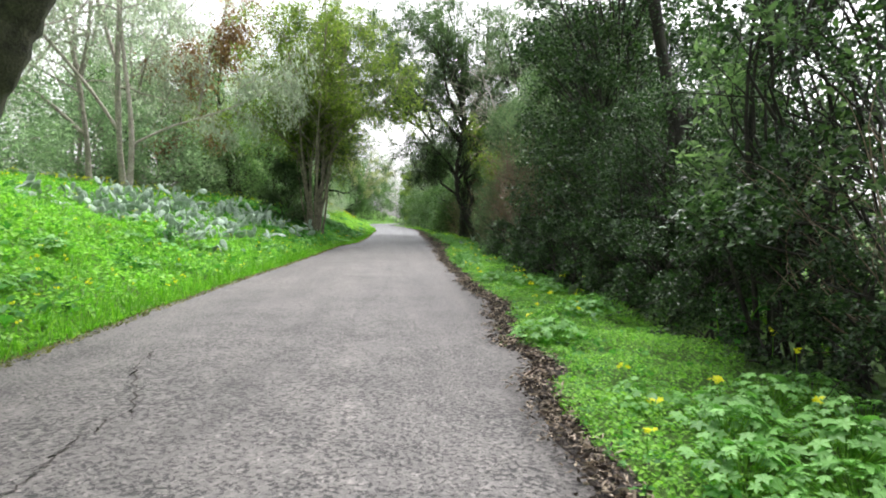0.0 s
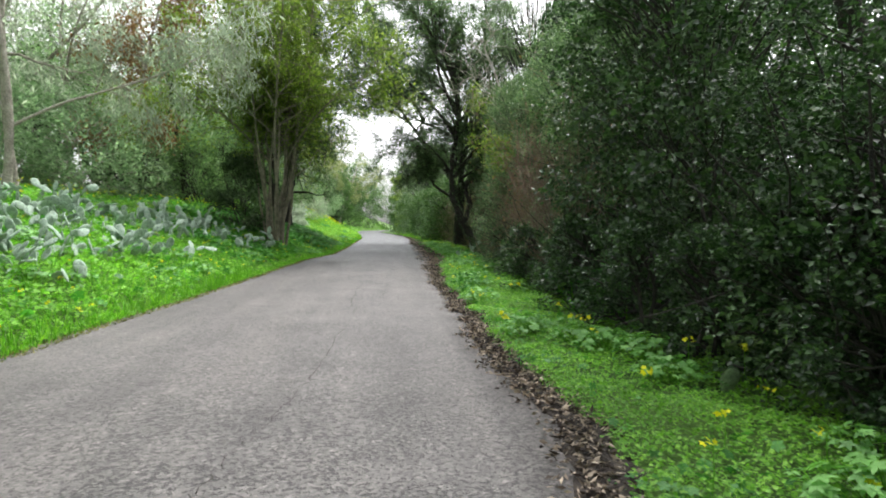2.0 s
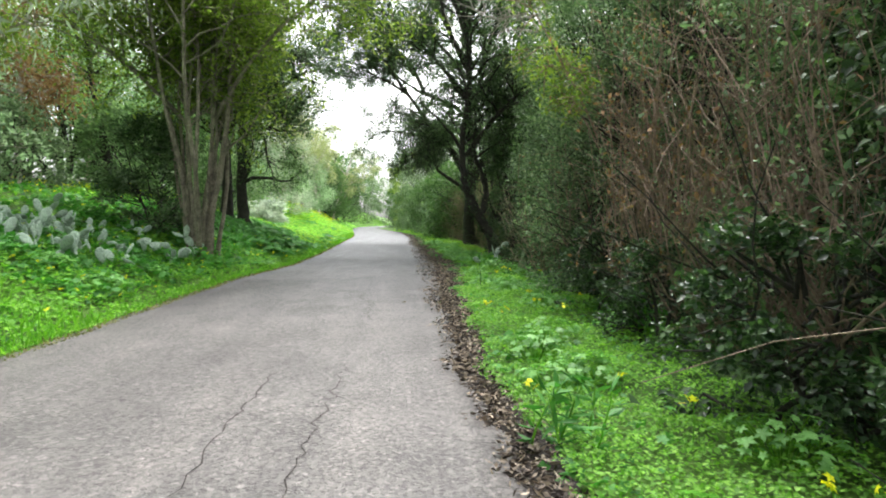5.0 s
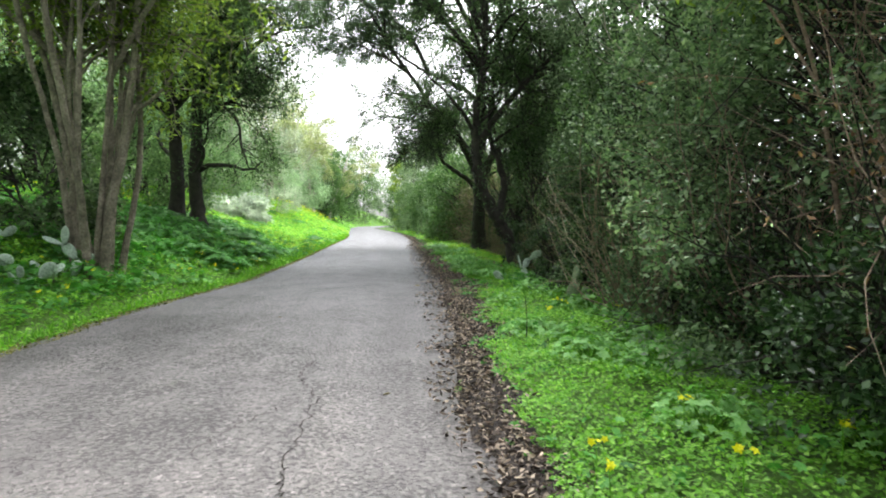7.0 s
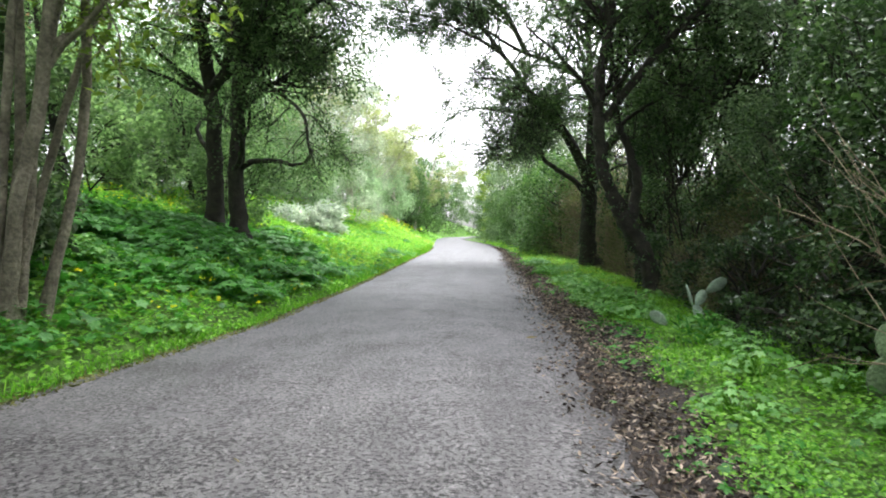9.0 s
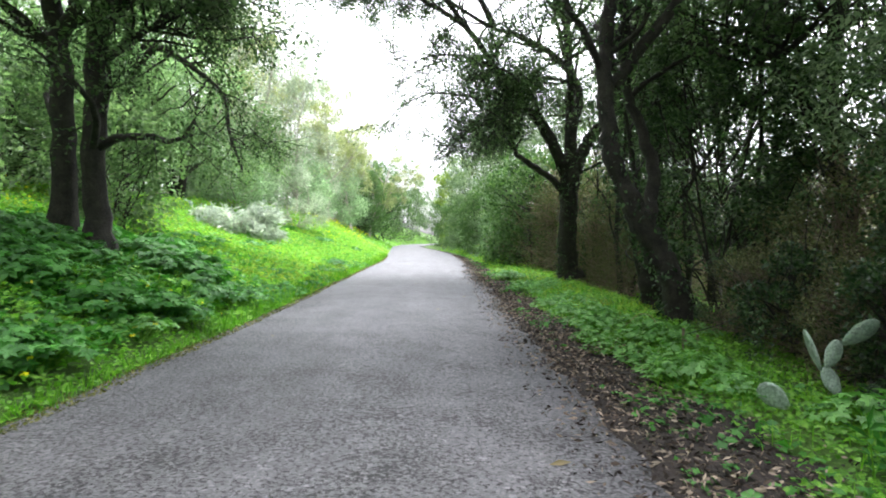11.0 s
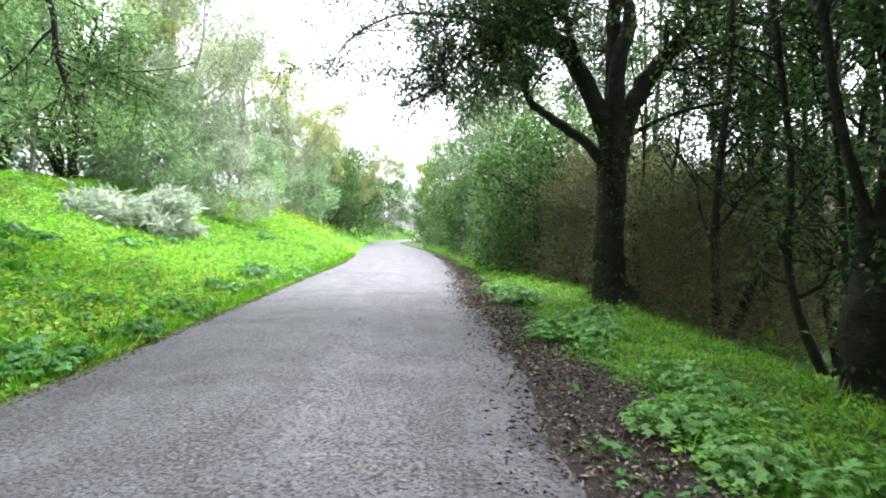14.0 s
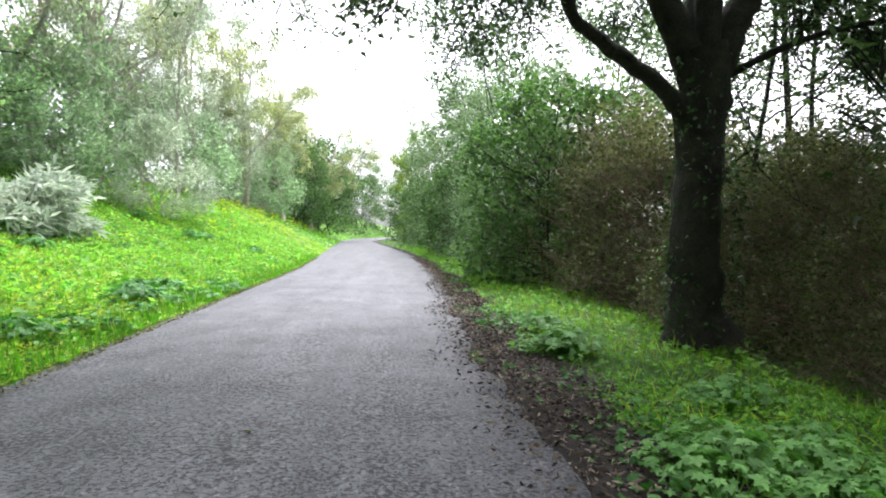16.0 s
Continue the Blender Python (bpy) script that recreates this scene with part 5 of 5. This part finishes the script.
upper_limbs = [
    ([(0.0, 0.1, 3.5), (0.1, 0.5, 5.5), (0.0, 0.8, 8.5), (-0.4, 0.8, 13.0)], 0.20, 0.06, 2.8, 0.5, 1.6),
    ([(-2.3, 0.3, 7.7), (-3.2, 0.4, 9.4), (-4.4, 0.4, 10.2), (-5.6, 0.2, 10.9), (-6.6, 0.0, 11.6)], 0.09, 0.03, 2.2, 0.1, 2.6),
    ([(-3.8, 0.4, 8.6), (-5.0, 0.5, 9.0), (-6.4, 0.6, 9.3), (-7.6, 0.6, 9.6)], 0.05, 0.02, 1.7, 0.1, 2.6),
    ([(-0.2, 0.8, 9.5), (-1.6, 0.6, 12.0), (-3.0, 0.4, 14.5)], 0.10, 0.04, 2.8, 0.1, 2.6),
    ([(-0.1, 0.8, 8.6), (-1.4, 0.2, 10.0), (-2.8, -0.2, 11.2), (-4.2, -0.4, 12.6)], 0.08, 0.03, 2.2, 0.1, 2.6),
    ([(2.45, 0.2, 7.2), (1.9, 0.8, 10.5), (1.6, 1.0, 14.5)], 0.12, 0.04, 2.8, 0.2, 1.8),
    ([(-0.3, 0.8, 10.0), (-0.2, 1.6, 13.0), (-1.2, 2.2, 16.5)], 0.09, 0.03, 2.8, 0.1, 2.6),
    ([(-3.1, -0.2, 7.4), (-4.2, -0.1, 9.0), (-5.2, 0.0, 11.0), (-5.6, 0.1, 13.4)], 0.08, 0.02, 2.3, 0.12, 2.6)]
oak = tree("spreading_oak", (4.75, 42.0, -0.1), 146, lower_limbs + upper_limbs,
     BARK, OAK_LEAF, 0.087, 0.051, 175000, 0.75, 2.8, 26, 0.12, 0.1, "large dark oak with spreading limbs reaching over the lane", start=0.42, sides=14, bare=(0,), twigs=7)
bent = tree("sinuous_oak", (4.45, 33.0, -0.15), 102, [
    ([(-0.02, 0, -0.35), (-0.2, 0, 0.6), (-0.52, 0, 1.25), (-0.82, 0, 1.9), (-1.08, 0, 2.4), (-1.2, 0, 3.2), (-1.15, 0.1, 4.6), (-0.9, 0.2, 6.6), (-1.2, 0.3, 9.0)], 0.205, 0.085, 2.4, 0.68, 1.0),
    ([(-0.6, 0.08, 1.35), (-0.38, 0.4, 1.9), (-0.3, 0.6, 2.5), (-0.5, 0.7, 3.2), (-0.7, 0.8, 4.3), (-0.2, 1.2, 8.0)], 0.14, 0.06, 2.4, 0.7, 1.0),
    ([(-1.1, 0.0, 3.6), (-0.2, -0.4, 4.8), (1.0, -0.6, 6.0)], 0.10, 0.05, 2.0, 0.6, 1.0),
    ([(-0.9, 0.2, 6.4), (-1.8, 0.4, 8.6), (-2.2, 0.6, 11.6)], 0.09, 0.03),
    ([(-0.3, 1.1, 7.0), (0.4, 1.4, 9.4), (0.6, 1.4, 12.4)], 0.09, 0.03),
    ([(0.8, -0.6, 5.8), (2.2, -0.4, 7.6), (3.0, 0.0, 9.6)], 0.08, 0.03),
    ([(-1.0, 0.15, 5.6), (-2.0, 0.3, 6.9), (-3.2, 0.2, 8.0), (-4.4, 0.1, 8.9)], 0.08, 0.02, 1.7, 0.3, 1.3),
    ([(-1.1, 0.3, 8.0), (-1.8, 0.2, 9.8), (-3.0, 0.3, 11.4)], 0.07, 0.02, 2.2, 0.1, 1.4),
    ([(-0.2, 1.2, 8.0), (0.9, 1.2, 8.8), (1.9, 1.0, 9.8)], 0.06, 0.02, 2.0, 0.1, 1.4)],
     BARK, OAK_LEAF, 0.1, 0.056, 58000, 0.8, 2.6, 24, 0.16, 0.1, "dark oak with sinuous double trunk at the verge", start=0.5, sides=12)
ivy(oak, [(0, 0, 0), (0, 0, 1.6), (-0.05, 0, 3.4)], 0.35, 0.31, 130, 1500, DARK_LEAF, "climbing ivy leaves")
ivy(bent, [(-0.08, 0, 0), (-0.2, 0, 0.6), (-0.52, 0, 1.25), (-0.82, 0, 1.9), (-1.08, 0, 2.4), (-1.2, 0, 3.2), (-1.15, 0.1, 4.6)], 0.22, 0.17, 131, 900, DARK_LEAF, "climbing ivy leaves")
tree("bare_oak", (7.2, 33.6, -0.5), 103, [
    ([(0, 0, 0), (0.1, 0, 2.0), (-0.2, 0, 4.0), (0.3, 0.1, 7.0), (0.2, 0.2, 10)], 0.2, 0.06),
    ([(0.0, 0, 2.2), (1.0, 0.3, 3.4), (2.0, 0.4, 5.0), (2.4, 0.6, 8.0)], 0.14, 0.05),
    ([(0.0, 0, 3.2), (-1.2, -0.3, 4.4), (-1.6, -0.3, 6.5)], 0.12, 0.04)],
     BARK, OAK_LEAF, 0.10, 0.055, 14000, 0.8, 2.6, 20, 0.16, 0.1, "dark oak behind the verge with open branches", start=0.35)
tree("bare_oak", (8.3, 40.2, -0.6), 104, [
    ([(0, 0, 0), (-0.1, 0, 2.0), (0.2, 0, 4.0), (-0.3, 0.1, 7.0), (0.2, 0.2, 9)], 0.14, 0.04),
    ([(0.3, 0.4, 0), (0.6, 0.4, 2.4), (1.2, 0.4, 5.0), (1.4, 0.6, 8.0)], 0.11, 0.04),
    ([(0.0, 0, 2.6), (-1.0, -0.3, 4.4), (-1.5, -0.3, 6.0)], 0.08, 0.03)],
     BARK, OAK_LEAF, 0.09, 0.05, 8000, 0.8, 2.4, 18, 0.16, 0.1, "thin-stemmed oak with sparse leaves", start=0.35)
stout = tree("stout_oak", (4.95, 35.6, -0.3), 105, [
    ([(0, 0, -0.25), (-0.05, 0, 0.5), (0.05, 0, 1.1), (0.0, 0, 1.6)], 0.24, 0.2),
    ([(-0.05, 0, 1.5), (-0.35, 0, 2.4), (-0.5, 0.1, 3.6), (-0.9, 0.1, 5.4), (-0.8, 0.2, 7.0)], 0.055, 0.02),
    ([(0.0, 0, 1.5), (0.15, 0.1, 2.6), (0.05, 0.2, 4.0), (0.5, 0.2, 6.0), (0.4, 0.4, 7.6)], 0.06, 0.02),
    ([(0.05, 0, 1.6), (0.6, -0.1, 2.4), (1.2, -0.2, 3.6), (1.6, 0, 5.2)], 0.05, 0.02)],
     BARK, OAK_LEAF, 0.09, 0.05, 5000, 0.7, 1.9, 18, 0.15, 0.1, "short stout dark oak forking into upright stems", start=0.35, sides=10, bare=(0,))
ivy(stout, [(0, 0, 0), (0.05, 0, 1.1), (0.0, 0, 1.6)], 0.25, 0.2, 132, 500, DARK_LEAF, "climbing ivy leaves")
slim = tree("slim_oak", (5.5, 36.9, -0.5), 106, [
    ([(0, 0, 0), (-0.25, 0, 0.5), (-0.5, 0, 1.3), (-0.45, 0.1, 2.6), (-0.7, 0.1, 4.6), (-0.5, 0.2, 6.6)], 0.07, 0.02),
    ([(0.05, 0, 0), (0.2, 0.1, 0.8), (0.25, 0.2, 1.8), (0.1, 0.2, 3.4), (0.4, 0.3, 5.4)], 0.06, 0.02)],
     BARK, OAK_LEAF, 0.09, 0.05, 2800, 0.7, 1.6, 12, 0.15, 0.1, "slim dark oak with two upright crooked stems", group="slim oaks in the thicket", start=0.35, sides=6)
plant_copies([slim], [(5.55, 39.3, 1.35, 0), (6.7, 38.4, 1.1, 0), (7.4, 41.5, 1.15, 0), (6.4, 44.6, 1.1, 0), (8.4, 37.2, 1.2, 0), (6.3, 34.6, 1.1, 0), (8.6, 46.0, 1.5, 0), (9.8, 43.6, 1.5, 0), (7.6, 48.6, 1.6, 0)], rng)

tree("hedge_oak", (5.0, 10.6, -0.3), 107, [
    ([(0, 0, 0), (-0.1, 0, 1.6), (0.1, 0, 3.2), (1.2, -0.1, 4.0), (2.6, -0.2, 5.0), (3.2, -0.3, 7.5), (3.0, -0.3, 9.5)], 0.2, 0.07),
    ([(0.1, 0, 3.2), (-0.3, 0.2, 5.5), (-0.4, 0.3, 8.0), (0.0, 0.3, 10.5)], 0.14, 0.05),
    ([(2.4, -0.2, 4.9), (1.8, -1.6, 6.4), (1.2, -3.4, 7.4), (0.6, -5.2, 8.0)], 0.11, 0.03),
    ([(1.2, -0.1, 4.0), (1.0, -1.8, 5.0), (0.6, -4.0, 6.4), (-0.4, -6.0, 7.6)], 0.10, 0.03)],
     BARK, OAK_LEAF, 0.09, 0.05, 8500, 0.9, 2.6, 18, 0.16, 0.1, "dark oak rising out of the hedge with a bent limb", start=0.5, sides=10)
# unseen trees added behind the start of the walk to shade it
plant_copies(wood_trees, [(5.6, -4.0, 1.5, 0), (-6.8, -4.0, 1.5, 0)], rng)

far = [shrub("roadside_bush", (4.7, 52.0, -0.1), 110, (1.9, 2.4, 4.4), BARK, BUSH_LEAF, 0.14, 0.08, 9000, 90, "leafy dark green bush beside the lane", "far roadside bushes", foot=W),
       shrub("roadside_bush", (5.2, 58.5, -0.1), 111, (2.5, 2.7, 8.6), BARK, SAGE_LEAF, 0.17, 0.07, 10000, 100, "tall grey-green bush beside the lane", "far roadside bushes", foot=W, core=0.21),
       shrub("roadside_bush", (2.9, 86.0, -0.1), 112, (2.6, 2.8, 9.4), BARK, OLIVE_LEAF, 0.2, 0.09, 8000, 90, "tall yellow-green bush beside the lane", "far roadside bushes", foot=W, core=0.21),
       shrub("roadside_bush", (4.6, 55.4, -0.1), 113, (1.7, 2.2, 3.8), PALE_BARK, GREY_LEAF, 0.13, 0.06, 9000, 90, "grey-green bush with pale foliage beside the lane", "far roadside bushes", foot=W, core=0.22)]
plant_copies(far, [(5.0, 64.5, 1.15, 1), (4.4, 70, 1.25, 1), (3.6, 77, 1.1, 0), (3.9, 80, 1.2, 1), (2.2, 92, 1.3, 0), (3.6, 61.5, 0.9, 0), (3.9, 67.5, 0.85, 3), (8, 66, 1.3, 1), (5.3, 49.6, 1.15, 0), (9, 56, 1.2, 1), (2.8, 101, 1.3, 1),
                   (-6.6, 92, 1.7, 0), (-7.6, 84, 1.4, 0), (-8.6, 97, 2.0, 0), (-9, 101, 1.5, 0), (-4.5, 118, 1.5, 1), (-8, 112, 1.6, 0), (0, 128, 1.5, 1), (5, 135, 1.6, 0), (-14, 108, 1.6, 1), (10, 125, 1.6, 1), (-5, 135, 1.7, 0)], rng)

# ---- small things ----
def blade_thing(name, base, line, r0, r1, mat, label, category):
    root = tagged(new(name), label, category)
    root.location = base
    mesh_object("stem", *join([tube(smooth_line(line, 4), np.linspace(r0, r1, (len(line) - 1) * 4 + 1), 5)]), mat, root, True)
    return root


blade_thing("bare_stalk", on(2.2, 21.95, 0.0), [(0, 0, 0), (0.01, 0, 0.25), (-0.01, 0.01, 0.5)], 0.006, 0.003, BARK, "thin dark bare stalk standing in the verge", "stalk")
blade_thing("dry_stalk", on(3.3, 31.0, 0.0), [(0, 0, 0), (-0.05, 0, 0.3), (-0.2, 0.05, 0.36), (-0.36, 0.1, 0.22)], 0.006, 0.003, STALK, "bent straw-coloured dry stalk", "stalk")
blade_thing("dry_stick", on(2.35, 30.5, -0.05), [(0, 0, 0), (0.25, 0.1, 0.03), (0.5, 0.32, 0.02)], 0.008, 0.005, STALK, "dry stick lying on the leaf litter", "stick")
blade_thing("dry_stick", on(2.5, 33.2, -0.05), [(0, 0, 0), (0.2, -0.1, 0.02), (0.42, -0.05, 0.02)], 0.007, 0.004, STALK, "dry stick lying on the leaf litter", "stick")
blade_thing("dry_stick", on(2.1, 26.4, -0.05), [(0, 0, 0), (-0.1, 0.2, 0.02), (-0.05, 0.4, 0.02)], 0.007, 0.004, STALK, "dry stick lying on the leaf litter", "stick")

rng = np.random.default_rng(61)
lv, lf = leaves(rng, np.array([(0.0, 0.0, 0.0)]), np.array([(1.0, 0.3, 0.0)]), 0.13, 0.035, 0.3)
for k, (x, y, a) in enumerate([(1.3, 27.2, 0), (0.7, 33.6, 50), (-0.4, 23.4, 120), (0.9, 20.3, 200), (-1.2, 30.9, 80), (1.2, 35.9, 20), (0.2, 38.6, 140)]):
    leaf = tagged(mesh_object("fallen_leaf", lv, lf, STALK), "single tan fallen leaf lying on the asphalt", "leaf", "leaves on the lane")
    leaf.matrix_basis = pose(x, y, float(lane_z(x, y)) + 0.006, 0, 0, a) @ Matrix.Scale(1.0 if k == 0 else 0.6, 4)


def tall_weed(base, seed, tall):
    rng = np.random.default_rng(seed)
    root = tagged(new("tall_weed"), "tall leafy green weed standing above the verge", "weed", "tall weeds")
    root.location = base
    wood, at, way = [], [], []
    for _ in range(5):
        q = bend(rng, (rng.normal() * 0.08, rng.normal() * 0.08, 0), (rng.normal() * 0.25, rng.normal() * 0.25, 1), tall * rng.uniform(0.6, 1), 6, 0.1, 0.05)
        wood.append(tube(q, np.linspace(0.008, 0.003, 7), 5))
        for j in range(1, 7):
            for _ in range(3):
                at.append(q[j])
                way.append(rng.normal(size=3) * (1, 1, 0.4) + (0, 0, 0.4))
    mesh_object("stem", *join(wood), GRASS, root, True)
    v, f = leaves(rng, np.array(at), np.array(way), rng.uniform(0.07, 0.16, len(at)), rng.uniform(0.02, 0.045, len(at)))
    mesh_object("foliage", v, f, MALLOW, root)


for k, (x, y, h) in enumerate([(2.85, 11.6, 0.85), (2.75, 12.1, 0.7), (3.2, 11.9, 0.8), (3.0, 17.2, 0.5), (3.1, 5.2, 0.55), (1.6, 14.9, 0.45), (3.2, 27.2, 0.4), (-4.0, 9.0, 0.45), (-4.6, 12.2, 0.5)]):
    tall_weed(on(x, y, 0.0), 500 + k, h)


def wooden_marker(base):
    """Two short stakes with a rail between them."""
    root = tagged(new("wooden_marker"), "small weathered wooden frame of two stakes and a rail", "marker")
    root.location = base
    for name, size, at in (("stake", (0.025, 0.02, 0.3), (0, 0, 0.15)), ("stake", (0.025, 0.02, 0.22), (0.18, 0.05, 0.11)), ("rail", (0.2, 0.015, 0.035), (0.1, 0.02, 0.17))):
        bm = bmesh.new()
        bmesh.ops.create_cube(bm, size=1, matrix=Matrix.Translation(at) @ Matrix.Diagonal((*size, 1)))
        bmesh.ops.bevel(bm, geom=bm.edges[:], offset=0.003, segments=1, affect="EDGES")
        me = bpy.data.meshes.new(name)
        bm.to_mesh(me)
        bm.free()
        me.materials.append(WOOD)
        new(name, me).parent = root


wooden_marker(on(3.34, 30.4, 0.0))
